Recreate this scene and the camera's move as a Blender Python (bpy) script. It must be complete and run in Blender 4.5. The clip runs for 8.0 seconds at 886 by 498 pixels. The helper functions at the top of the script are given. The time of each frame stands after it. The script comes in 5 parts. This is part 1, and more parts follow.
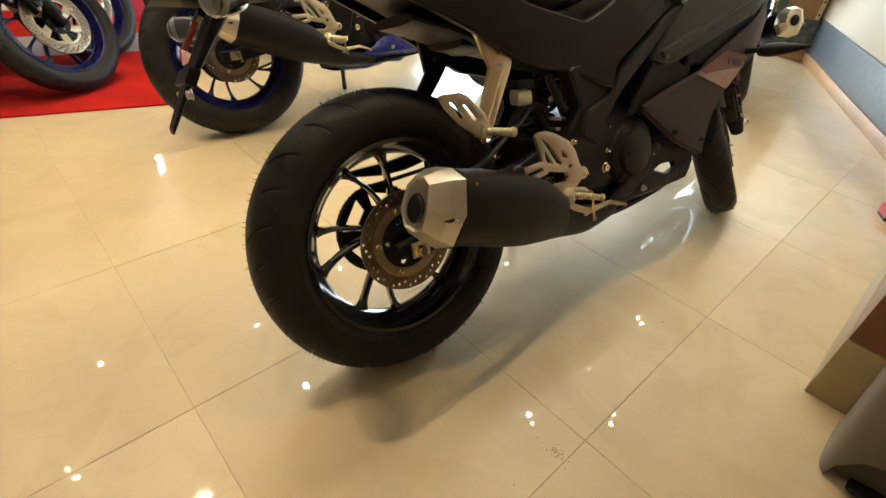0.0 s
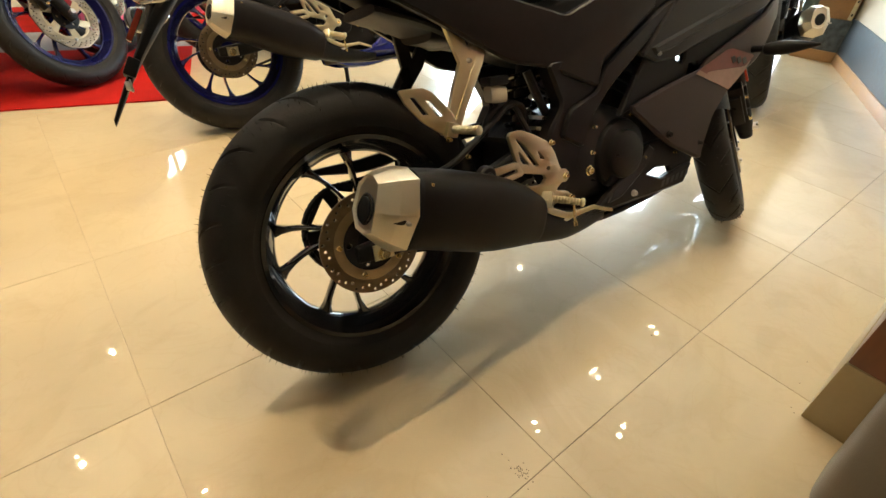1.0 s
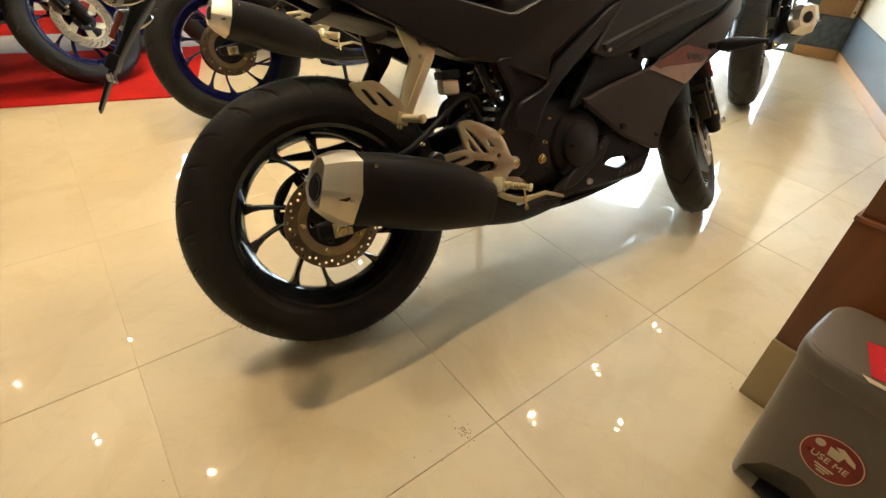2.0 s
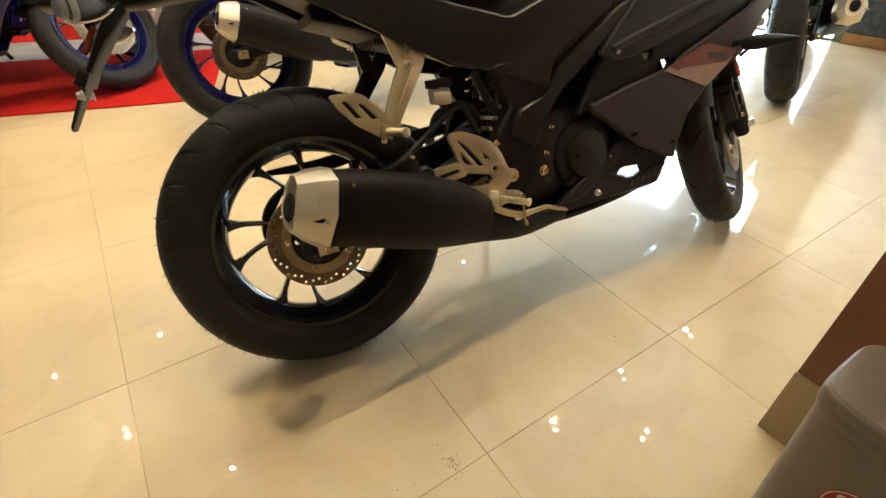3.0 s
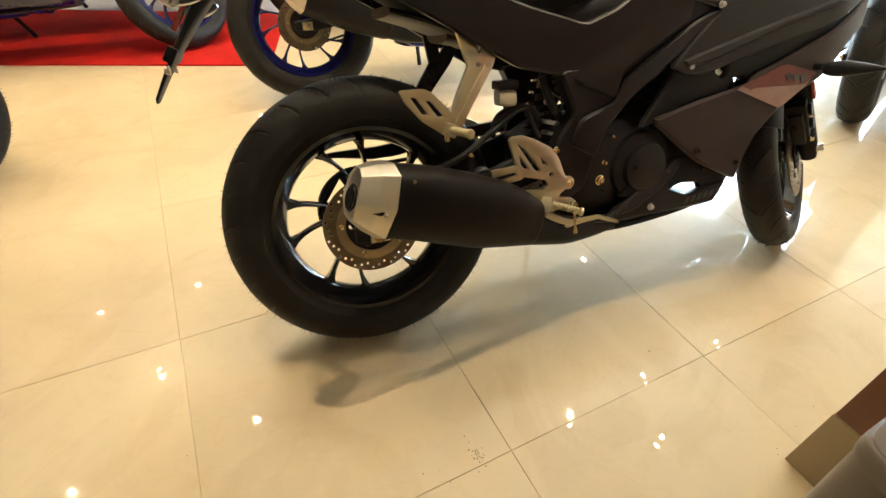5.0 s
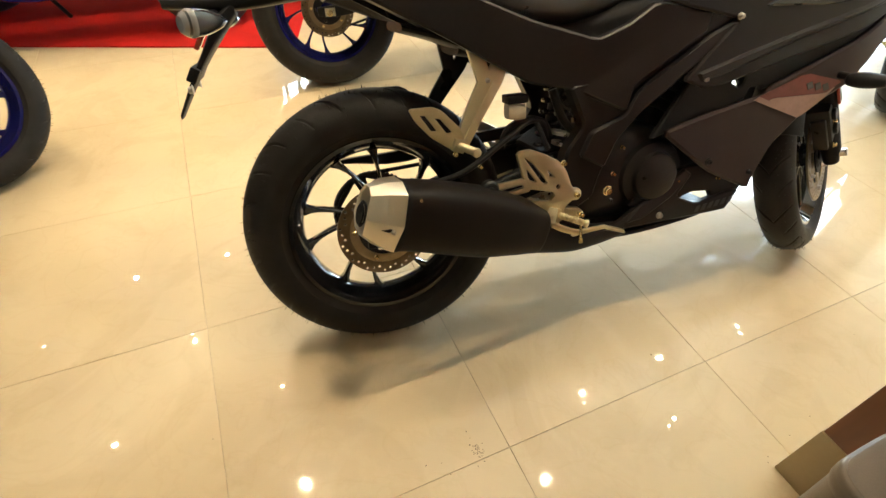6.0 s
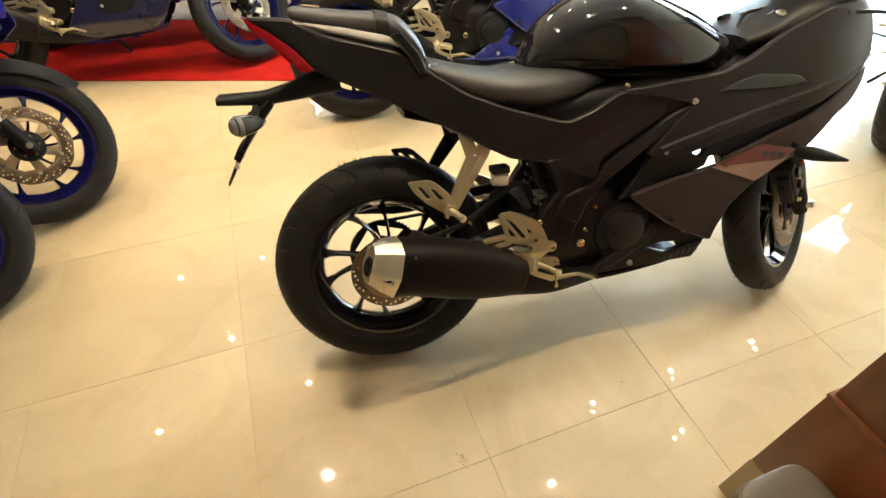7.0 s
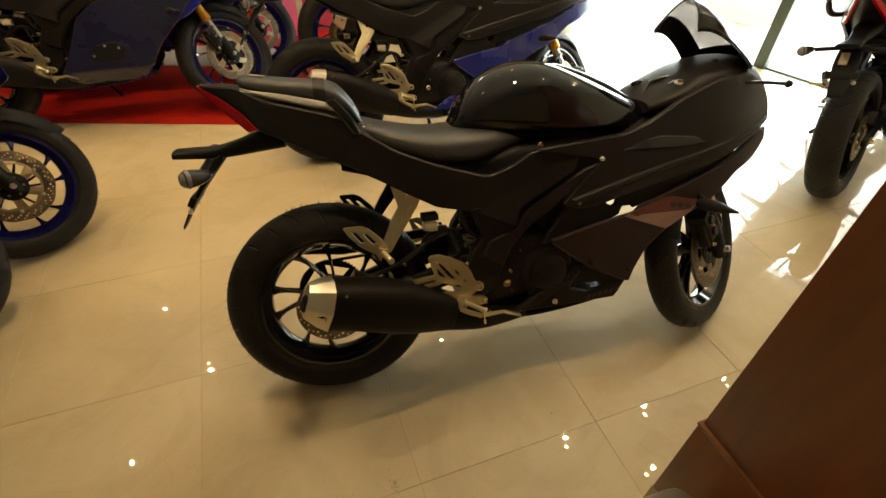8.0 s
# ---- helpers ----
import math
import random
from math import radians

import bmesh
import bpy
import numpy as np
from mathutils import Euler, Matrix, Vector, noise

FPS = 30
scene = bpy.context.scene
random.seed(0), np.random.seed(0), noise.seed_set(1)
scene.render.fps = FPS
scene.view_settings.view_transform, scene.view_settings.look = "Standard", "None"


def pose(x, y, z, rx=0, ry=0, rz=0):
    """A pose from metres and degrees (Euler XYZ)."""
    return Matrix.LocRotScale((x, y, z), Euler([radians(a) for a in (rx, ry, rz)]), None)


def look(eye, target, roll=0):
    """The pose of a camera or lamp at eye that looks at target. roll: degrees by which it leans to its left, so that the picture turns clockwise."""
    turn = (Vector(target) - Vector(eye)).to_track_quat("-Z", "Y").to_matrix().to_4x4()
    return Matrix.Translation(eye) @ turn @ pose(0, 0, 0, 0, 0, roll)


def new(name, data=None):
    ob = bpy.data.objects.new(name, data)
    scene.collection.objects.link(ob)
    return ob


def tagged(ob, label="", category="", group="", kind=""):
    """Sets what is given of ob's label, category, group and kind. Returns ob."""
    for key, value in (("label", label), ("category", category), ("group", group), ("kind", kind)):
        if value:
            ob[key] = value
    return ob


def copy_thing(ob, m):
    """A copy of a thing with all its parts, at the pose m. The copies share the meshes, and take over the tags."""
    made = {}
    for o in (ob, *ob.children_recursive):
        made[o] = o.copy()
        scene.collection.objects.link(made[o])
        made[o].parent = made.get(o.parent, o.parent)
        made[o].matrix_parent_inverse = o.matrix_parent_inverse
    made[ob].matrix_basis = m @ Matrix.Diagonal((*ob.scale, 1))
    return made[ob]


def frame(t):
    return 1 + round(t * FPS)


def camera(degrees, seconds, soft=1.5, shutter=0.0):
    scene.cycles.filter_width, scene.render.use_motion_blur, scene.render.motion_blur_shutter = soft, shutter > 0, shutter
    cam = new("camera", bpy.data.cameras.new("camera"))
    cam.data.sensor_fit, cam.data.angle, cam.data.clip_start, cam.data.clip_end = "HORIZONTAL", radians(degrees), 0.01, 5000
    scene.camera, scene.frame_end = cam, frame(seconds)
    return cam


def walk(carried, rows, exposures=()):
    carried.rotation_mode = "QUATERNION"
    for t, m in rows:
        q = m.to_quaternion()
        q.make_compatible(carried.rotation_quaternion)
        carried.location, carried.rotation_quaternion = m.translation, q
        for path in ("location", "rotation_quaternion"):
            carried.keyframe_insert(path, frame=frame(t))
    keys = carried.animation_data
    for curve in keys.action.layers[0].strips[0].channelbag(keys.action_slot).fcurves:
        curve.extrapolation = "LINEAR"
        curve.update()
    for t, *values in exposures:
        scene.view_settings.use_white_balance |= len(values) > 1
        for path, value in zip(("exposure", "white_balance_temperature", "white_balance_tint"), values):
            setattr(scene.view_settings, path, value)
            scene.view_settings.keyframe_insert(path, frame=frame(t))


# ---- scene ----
cam = camera(84.2, 8.0)
PATH = [
    (0, (-0.072, -0.79, 0.95), (1.053, 0.336, -0.261), 4.8),
    (0.2, (-0.033, -0.771, 0.939), (1.083, 0.361, -0.274), 4.8),
    (0.5, (0.038, -0.752, 0.932), (1.125, 0.392, -0.296), 4.4),
    (0.8, (0.059, -0.789, 0.929), (1.121, 0.384, -0.295), 4.2),
    (1, (0.048, -0.836, 0.932), (1.103, 0.353, -0.283), 4.3),
    (1.2, (0.038, -0.901, 0.925), (1.076, 0.313, -0.279), 4.1),
    (1.5, (0.049, -0.971, 0.951), (1.064, 0.253, -0.262), 3.7),
    (1.7, (0.066, -1.0, 0.961), (1.075, 0.229, -0.251), 3.6),
    (2.8, (0.195, -1.009, 0.958), (1.101, 0.267, -0.287), 1.4),
    (3, (0.217, -0.992, 0.968), (1.096, 0.308, -0.272), 0.8),
    (3.5, (0.22, -0.964, 0.989), (1.042, 0.386, -0.237), 0.2),
    (4, (0.2, -0.977, 0.989), (0.972, 0.392, -0.247), 1.0),
    (4.5, (0.187, -0.978, 1.008), (0.937, 0.369, -0.266), 2.9),
    (4.7, (0.184, -0.973, 1.006), (0.944, 0.353, -0.284), 4.1),
    (5.8, (0.216, -0.943, 1.089), (0.874, 0.334, -0.302), 3.5),
    (6, (0.229, -0.951, 1.116), (0.847, 0.315, -0.303), 3.3),
    (6.2, (0.234, -0.967, 1.161), (0.815, 0.288, -0.283), 2.9),
    (6.5, (0.233, -1.001, 1.246), (0.769, 0.244, -0.225), 2.5),
    (7, (0.278, -1.044, 1.362), (0.78, 0.258, -0.071), 1.2),
    (7.2, (0.316, -1.067, 1.389), (0.819, 0.272, -0.008), 0.9),
    (7.5, (0.379, -1.101, 1.446), (0.896, 0.276, 0.091), 1.2),
    (7.8, (0.406, -1.129, 1.489), (0.946, 0.238, 0.133), 2.0),
    (8, (0.417, -1.181, 1.474), (0.959, 0.205, 0.138), 2.0),
]
EXPOSURES = [(0, 1.3, 6400, 10), (0.5, 1.3, 6400, 10), (1.0, 1.45, 6400, 10), (1.5, 1.45, 6400, 10), (3.0, 1.6, 6250, 10), (4.0, 1.72, 6250, 10), (4.5, 1.75, 6250, 10), (6.5, 1.72, 6250, 10), (7.0, 1.72, 6250, 10), (7.5, 1.6, 6250, 10), (7.8, 1.2, 7100, 10), (8.0, 0.6, 8000, 10)]
walk(cam, [(t, look(eye, target, roll)) for t, eye, target, roll in PATH], EXPOSURES)
from mathutils.geometry import delaunay_2d_cdt

# ---- world, sun, exposure ----
world = bpy.data.worlds.new("world")
scene.world = world
world.use_nodes = True
sky = world.node_tree.nodes.new("ShaderNodeTexSky")
sky.sky_type, sky.sun_disc = "NISHITA", False
sky.sun_elevation, sky.sun_rotation = radians(58), radians(239)
world.node_tree.links.new(sky.outputs[0], world.node_tree.nodes["Background"].inputs[0])
world.node_tree.nodes["Background"].inputs[1].default_value = 0.15
sun = new("sun", bpy.data.lights.new("sun", "SUN"))
sun.data.energy, sun.data.angle, sun.data.color = 5.0, radians(0.5), (1.0, 0.95, 0.88)
sun.matrix_world = look((-4.55, -2.7, 8.6), (0, 0, 0))

CEIL = 2.52
# Downlights in the ceiling (x, y).
SPOTS = [(-0.62, 2.03), (-1.06, 2.98), (-0.24, 2.99), (-0.02, 1.33), (-1.22, 1.31), (-0.01, 0.51), (1.55, -0.12),
         (0.97, -0.12), (2.20, 0.34), (2.75, -0.12), (3.03, 0.37), (3.94, 0.36), (4.78, 0.59), (3.52, 1.77), (2.74, 2.33),
         (0.95, 2.60), (0.96, 1.72), (1.54, 1.65), (2.01, 2.83), (-1.44, 2.59)]
# Extra glowing fittings, added mostly to double the lamp reflections in the floor (x, y).
TWINS = [(-0.64, 2.12), (2.16, 0.27), (2.66, -0.15), (2.99, 0.30), (3.91, 0.29), (-1.77, 2.45)]
SPOT_WATTS, DIMMED, NEAR_FRONT = 2.55, 1.3, 0.5
for x, y in SPOTS:
    lamp = new("downlight_lamp", bpy.data.lights.new("downlight_lamp", "AREA"))
    lamp.data.shape, lamp.data.size, lamp.data.energy = "DISK", 0.026, NEAR_FRONT if x > 2.5 else DIMMED if x > 1.2 and y < 1.0 else SPOT_WATTS
    lamp.data.color = (1.0, 0.785, 0.50)
    lamp.data.spread = radians(118)
    lamp.matrix_world = pose(x, y, CEIL - 0.022)
# Daylight through the shop front, as an area lamp just outside its opening.
day = new("shopfront_daylight", bpy.data.lights.new("shopfront_daylight", "AREA"))
day.data.shape, day.data.size, day.data.size_y, day.data.energy = "RECTANGLE", 2.9, 1.72, 57.0
day.data.color = (0.64, 0.85, 1.0)
day.matrix_world = look((4.148, 2.125, 0.88), (4.148 - 0.9455, 2.125 - 0.3256, 0.88))


# ---- materials ----
def mat(name, color, rough=0.5, metal=0.0, var=0.12, scale=6.0, fine=90.0, bump=0.0, coat=0.0, spec=0.5, rvar=0.08, color2=None, stretch=None):
    m = bpy.data.materials.new(name)
    m.use_nodes = True
    t = m.node_tree
    b = t.nodes["Principled BSDF"]
    tc = t.nodes.new("ShaderNodeTexCoord")
    mp = t.nodes.new("ShaderNodeMapping")
    t.links.new(tc.outputs["Object"], mp.inputs[0])
    if stretch:
        mp.inputs["Scale"].default_value = stretch
    n1, n2 = t.nodes.new("ShaderNodeTexNoise"), t.nodes.new("ShaderNodeTexNoise")
    n1.inputs["Scale"].default_value, n1.inputs["Detail"].default_value = scale, 5
    n2.inputs["Scale"].default_value, n2.inputs["Detail"].default_value = fine, 4
    for n in (n1, n2):
        t.links.new(mp.outputs[0], n.inputs["Vector"])
    mixf = t.nodes.new("ShaderNodeMath")
    mixf.operation = "MULTIPLY_ADD"
    mixf.inputs[1].default_value = 0.35
    t.links.new(n2.outputs[0], mixf.inputs[0])
    t.links.new(n1.outputs[0], mixf.inputs[2])
    ramp = t.nodes.new("ShaderNodeValToRGB")
    dark = tuple(c * (1 - var) for c in color[:3]) + (1,)
    lite = tuple(min(1, c * (1 + var)) for c in (color2 or color)[:3]) + (1,)
    ramp.color_ramp.elements[0].position, ramp.color_ramp.elements[0].color = 0.45, dark
    ramp.color_ramp.elements[1].position, ramp.color_ramp.elements[1].color = 0.9, lite
    t.links.new(mixf.outputs[0], ramp.inputs[0])
    t.links.new(ramp.outputs[0], b.inputs["Base Color"])
    rr = t.nodes.new("ShaderNodeMapRange")
    rr.inputs["From Min"].default_value, rr.inputs["From Max"].default_value = 0.3, 0.8
    rr.inputs["To Min"].default_value, rr.inputs["To Max"].default_value = max(0.02, rough - rvar), min(1, rough + rvar)
    t.links.new(n1.outputs[0], rr.inputs[0])
    t.links.new(rr.outputs[0], b.inputs["Roughness"])
    b.inputs["Metallic"].default_value = metal
    b.inputs["Specular IOR Level"].default_value = spec
    b.inputs["Coat Weight"].default_value = coat
    b.inputs["Coat Roughness"].default_value = 0.05
    if bump:
        bp = t.nodes.new("ShaderNodeBump")
        bp.inputs["Strength"].default_value, bp.inputs["Distance"].default_value = bump, 0.002
        t.links.new(n2.outputs[0], bp.inputs["Height"])
        t.links.new(bp.outputs[0], b.inputs["Normal"])
    return m


def glow(name, color, strength):
    m = bpy.data.materials.new(name)
    m.use_nodes = True
    b = m.node_tree.nodes["Principled BSDF"]
    b.inputs["Base Color"].default_value = (*color, 1)
    b.inputs["Emission Color"].default_value = (*color, 1)
    b.inputs["Emission Strength"].default_value = strength
    return m


def glass(name, color, rough=0.02, gloss=0.9):
    m = bpy.data.materials.new(name)
    m.use_nodes = True
    t = m.node_tree
    t.nodes.remove(t.nodes["Principled BSDF"])
    tr, gl, mx, fr = (t.nodes.new(k) for k in ("ShaderNodeBsdfTransparent", "ShaderNodeBsdfGlossy", "ShaderNodeMixShader", "ShaderNodeLayerWeight"))
    fr.inputs["Blend"].default_value = 0.5
    tr.inputs[0].default_value = (*color, 1)
    gl.inputs["Roughness"].default_value = rough
    power, scaled = t.nodes.new("ShaderNodeMath"), t.nodes.new("ShaderNodeMath")
    power.operation, scaled.operation = "POWER", "MULTIPLY_ADD"
    power.inputs[1].default_value = 5.0
    scaled.inputs[1].default_value, scaled.inputs[2].default_value = gloss, 0.04
    t.links.new(fr.outputs["Facing"], power.inputs[0])
    t.links.new(power.outputs[0], scaled.inputs[0])
    t.links.new(scaled.outputs[0], mx.inputs[0])
    t.links.new(tr.outputs[0], mx.inputs[1])
    t.links.new(gl.outputs[0], mx.inputs[2])
    t.links.new(mx.outputs[0], t.nodes["Material Output"].inputs[0])
    return m


def tile_material():
    """Polished cream porcelain with soft clouds and faint veins; each tile takes its own shift."""
    m = bpy.data.materials.new("polished_tile")
    m.use_nodes = True
    t = m.node_tree
    b = t.nodes["Principled BSDF"]
    geo, info = t.nodes.new("ShaderNodeNewGeometry"), t.nodes.new("ShaderNodeObjectInfo")
    add = t.nodes.new("ShaderNodeVectorMath")
    add.operation = "MULTIPLY_ADD"
    add.inputs[1].default_value = (31, 17, 9)
    t.links.new(info.outputs["Random"], add.inputs[0])
    t.links.new(geo.outputs["Position"], add.inputs[2])
    cloud, vein, fine = (t.nodes.new("ShaderNodeTexNoise") for _ in range(3))
    cloud.inputs["Scale"].default_value, cloud.inputs["Detail"].default_value = 3.0, 6
    vein.inputs["Scale"].default_value, vein.inputs["Detail"].default_value, vein.inputs["Distortion"].default_value = 5.0, 9, 1.6
    fine.inputs["Scale"].default_value, fine.inputs["Detail"].default_value = 160, 3
    for n in (cloud, vein, fine):
        t.links.new(add.outputs[0], n.inputs["Vector"])
    r1 = t.nodes.new("ShaderNodeValToRGB")
    r1.color_ramp.elements[0].position, r1.color_ramp.elements[0].color = 0.3, (0.588, 0.472, 0.292, 1)
    r1.color_ramp.elements[1].position, r1.color_ramp.elements[1].color = 0.72, (0.680, 0.555, 0.352, 1)
    t.links.new(cloud.outputs[0], r1.inputs[0])
    r2 = t.nodes.new("ShaderNodeValToRGB")
    r2.color_ramp.elements[0].position, r2.color_ramp.elements[0].color = 0.47, (1, 1, 1, 1)
    r2.color_ramp.elements[1].position, r2.color_ramp.elements[1].color = 0.53, (1, 1, 1, 1)
    e = r2.color_ramp.elements.new(0.5)
    e.color = (0.975, 0.965, 0.945, 1)
    t.links.new(vein.outputs[0], r2.inputs[0])
    mul = t.nodes.new("ShaderNodeMix")
    mul.data_type, mul.blend_type = "RGBA", "MULTIPLY"
    mul.inputs[0].default_value = 1.0
    t.links.new(r1.outputs[0], mul.inputs[6])
    t.links.new(r2.outputs[0], mul.inputs[7])
    # mop smears, and a few specks of dirt
    smear = t.nodes.new("ShaderNodeTexNoise")
    smear.inputs["Scale"].default_value, smear.inputs["Detail"].default_value, smear.inputs["Distortion"].default_value = 2.3, 5, 2.2
    t.links.new(geo.outputs["Position"], smear.inputs["Vector"])
    r3 = t.nodes.new("ShaderNodeValToRGB")
    r3.color_ramp.elements[0].position, r3.color_ramp.elements[0].color = 0.50, (1, 1, 1, 1)
    r3.color_ramp.elements[1].position, r3.color_ramp.elements[1].color = 0.60, (0.94, 0.925, 0.90, 1)
    t.links.new(smear.outputs[0], r3.inputs[0])
    speck = t.nodes.new("ShaderNodeTexVoronoi")
    speck.inputs["Scale"].default_value = 4.0
    t.links.new(geo.outputs["Position"], speck.inputs["Vector"])
    r4 = t.nodes.new("ShaderNodeValToRGB")
    r4.color_ramp.elements[0].position, r4.color_ramp.elements[0].color = 0.007, (0.35, 0.30, 0.25, 1)
    r4.color_ramp.elements[1].position, r4.color_ramp.elements[1].color = 0.011, (1, 1, 1, 1)
    t.links.new(speck.outputs["Distance"], r4.inputs[0])
    last = mul.outputs[2]
    for src in (r3, r4):
        more = t.nodes.new("ShaderNodeMix")
        more.data_type, more.blend_type = "RGBA", "MULTIPLY"
        more.inputs[0].default_value = 1.0
        t.links.new(last, more.inputs[6])
        t.links.new(src.outputs[0], more.inputs[7])
        last = more.outputs[2]
    t.links.new(last, b.inputs["Base Color"])
    rr = t.nodes.new("ShaderNodeMapRange")
    rr.inputs["From Min"].default_value, rr.inputs["From Max"].default_value = 0.3, 0.75
    rr.inputs["To Min"].default_value, rr.inputs["To Max"].default_value = 0.004, 0.012
    t.links.new(cloud.outputs[0], rr.inputs[0])
    film = t.nodes.new("ShaderNodeMath")
    film.operation = "MULTIPLY_ADD"
    inv = t.nodes.new("ShaderNodeMapRange")
    inv.inputs["From Min"].default_value, inv.inputs["From Max"].default_value = 0.50, 0.62
    inv.inputs["To Min"].default_value, inv.inputs["To Max"].default_value = 0.0, 0.03
    t.links.new(smear.outputs[0], inv.inputs[0])
    film.inputs[1].default_value = 1.0
    t.links.new(inv.outputs[0], film.inputs[0])
    t.links.new(rr.outputs[0], film.inputs[2])
    # a mirror-smooth glaze over a body that scatters a soft haze
    t.links.new(film.outputs[0], b.inputs["Coat Roughness"])
    b.inputs["Coat Weight"].default_value, b.inputs["Coat IOR"].default_value = 1.0, 1.68
    b.inputs["Roughness"].default_value = 0.30
    b.inputs["Specular IOR Level"].default_value = 0.22
    # the polish is very slightly wavy, which breaks up reflections far off
    wave = t.nodes.new("ShaderNodeTexNoise")
    wave.inputs["Scale"].default_value, wave.inputs["Detail"].default_value = 17.0, 3
    t.links.new(add.outputs[0], wave.inputs["Vector"])
    bp = t.nodes.new("ShaderNodeBump")
    bp.inputs["Strength"].default_value, bp.inputs["Distance"].default_value = 0.06, 0.002
    t.links.new(wave.outputs[0], bp.inputs["Height"])
    t.links.new(bp.outputs[0], b.inputs["Coat Normal"])
    return m


TILE = tile_material()
GROUT = mat("grout", (0.56, 0.45, 0.29), 0.8, var=0.3, bump=0.3)
RUBBER = mat("tyre_rubber", (0.016, 0.0145, 0.013), 0.55, spec=0.24, var=0.3, scale=20, fine=300, bump=0.15)
PLASTIC = mat("matt_black_plastic", (0.010, 0.010, 0.0105), 0.5, spec=0.2, var=0.25, fine=700, bump=0.25)
SATIN = mat("satin_black_paint", (0.014, 0.0115, 0.0115), 0.40, var=0.2, spec=0.24)
GLOSS = mat("gloss_black_paint", (0.005, 0.0055, 0.007), 0.07, var=0.2, coat=0.3, spec=0.5, rvar=0.02)
WARM = mat("satin_brown_black_paint", (0.032, 0.021, 0.020), 0.44, var=0.15, spec=0.2)
BLUE = mat("racing_blue_paint", (0.010, 0.017, 0.21), 0.28, var=0.15, coat=0.5)
NAVY = mat("navy_blue_paint", (0.013, 0.014, 0.045), 0.3, var=0.15, coat=0.4)
RIMBLACK = mat("gloss_black_alloy", (0.010, 0.010, 0.011), 0.16, var=0.2, coat=0.8)
RIMBLUE = mat("blue_alloy", (0.006, 0.007, 0.065), 0.2, var=0.2, coat=0.6)
ALU = mat("bead_blasted_aluminium", (0.68, 0.60, 0.40), 0.37, metal=1.0, var=0.05, scale=30, fine=900, rvar=0.025)
CAPALU = mat("brushed_exhaust_cap", (0.80, 0.73, 0.60), 0.42, metal=1.0, var=0.06, fine=500, bump=0.08)
STEEL = mat("brake_disc_steel", (0.55, 0.52, 0.48), 0.32, metal=1.0, var=0.12, scale=40, fine=500)
DISCSTEEL = mat("drilled_disc_steel", (0.22, 0.165, 0.11), 0.36, metal=1.0, var=0.15, scale=40, fine=500)
DISCRING = mat("disc_inner_steel", (0.38, 0.29, 0.18), 0.40, metal=1.0, var=0.12, scale=40, fine=500)
LENSRIM = mat("clear_lens_rim", (0.24, 0.25, 0.27), 0.15, coat=0.8)
EXH = mat("black_exhaust_shell", (0.011, 0.0085, 0.0075), 0.46, spec=0.17, var=0.2, fine=900, bump=0.1)
DARKMETAL = mat("dark_engine_metal", (0.013, 0.012, 0.012), 0.34, metal=0.0, spec=0.3, var=0.3, scale=15, fine=400, bump=0.3)
GOLD = mat("yellow_zinc_bolt", (0.80, 0.66, 0.36), 0.22, metal=1.0, var=0.15)
GOLDFORK = mat("gold_anodised_fork", (0.80, 0.36, 0.04), 0.28, metal=0.5)
VINYL = mat("seat_vinyl", (0.030, 0.030, 0.032), 0.34, spec=1.0, var=0.15, scale=8, fine=1100, bump=0.5)
STRIPE = mat("silver_grey_decal", (0.42, 0.40, 0.36), 0.4, var=0.08)
REDLENS = mat("red_tail_lens", (0.48, 0.002, 0.008), 0.2, coat=0.2, spec=0.3)
AMBER = mat("red_reflector", (0.60, 0.06, 0.03), 0.15, coat=1.0)
CLEAR = mat("smoke_grey_lens", (0.045, 0.052, 0.060), 0.12, coat=1.0)
MARK = mat("dull_grey_print", (0.032, 0.030, 0.030), 0.4)
DECALRED = mat("red_fade_decal", (0.16, 0.052, 0.044), 0.40, var=0.25, scale=14, spec=0.3)
DECALWHITE = mat("white_fade_decal", (0.30, 0.20, 0.17), 0.40, var=0.2, scale=14, spec=0.3)
WHITE = mat("white_print", (0.75, 0.74, 0.72), 0.45)
RESERVOIR = mat("milky_reservoir_plastic", (0.62, 0.55, 0.42), 0.4)
HOSE = mat("rubber_hose", (0.010, 0.010, 0.010), 0.45, var=0.2)
SCREEN = glass("smoke_screen", (0.42, 0.40, 0.40), gloss=0.6)
CARPET = mat("red_carpet", (0.42, 0.014, 0.010), 0.95, var=0.25, scale=5, fine=500, bump=0.9, spec=0.1)
CARPETWHITE = mat("pale_carpet_band", (0.32, 0.30, 0.295), 0.9, var=0.15, fine=500, bump=0.7, spec=0.1)
WOOD = mat("brown_wood_laminate", (0.150, 0.042, 0.014), 0.34, var=0.34, scale=3, fine=26, color2=(0.22, 0.068, 0.023), stretch=(1, 1, 0.16), coat=0.12)
LEDGE = mat("worn_ledge_wood", (0.24, 0.085, 0.030), 0.38, var=0.3, scale=5, fine=40)
PLINTH = mat("tan_tile_plinth", (0.37, 0.275, 0.135), 0.4, var=0.06, scale=3)
EDGEWOOD = mat("pale_wood_edge", (0.46, 0.25, 0.10), 0.4, var=0.15)
GREYPLASTIC = mat("grey_bin_plastic", (0.155, 0.128, 0.098), 0.40, var=0.12, scale=9, fine=400, bump=0.15)
REDPRINT = mat("dark_red_sticker", (0.24, 0.013, 0.014), 0.35, var=0.2, scale=40)
CREAMPRINT = mat("cream_print", (0.75, 0.62, 0.42), 0.5)
PINKFILL = mat("pink_fill", (0.62, 0.10, 0.16), 0.5, var=0.12, scale=5)
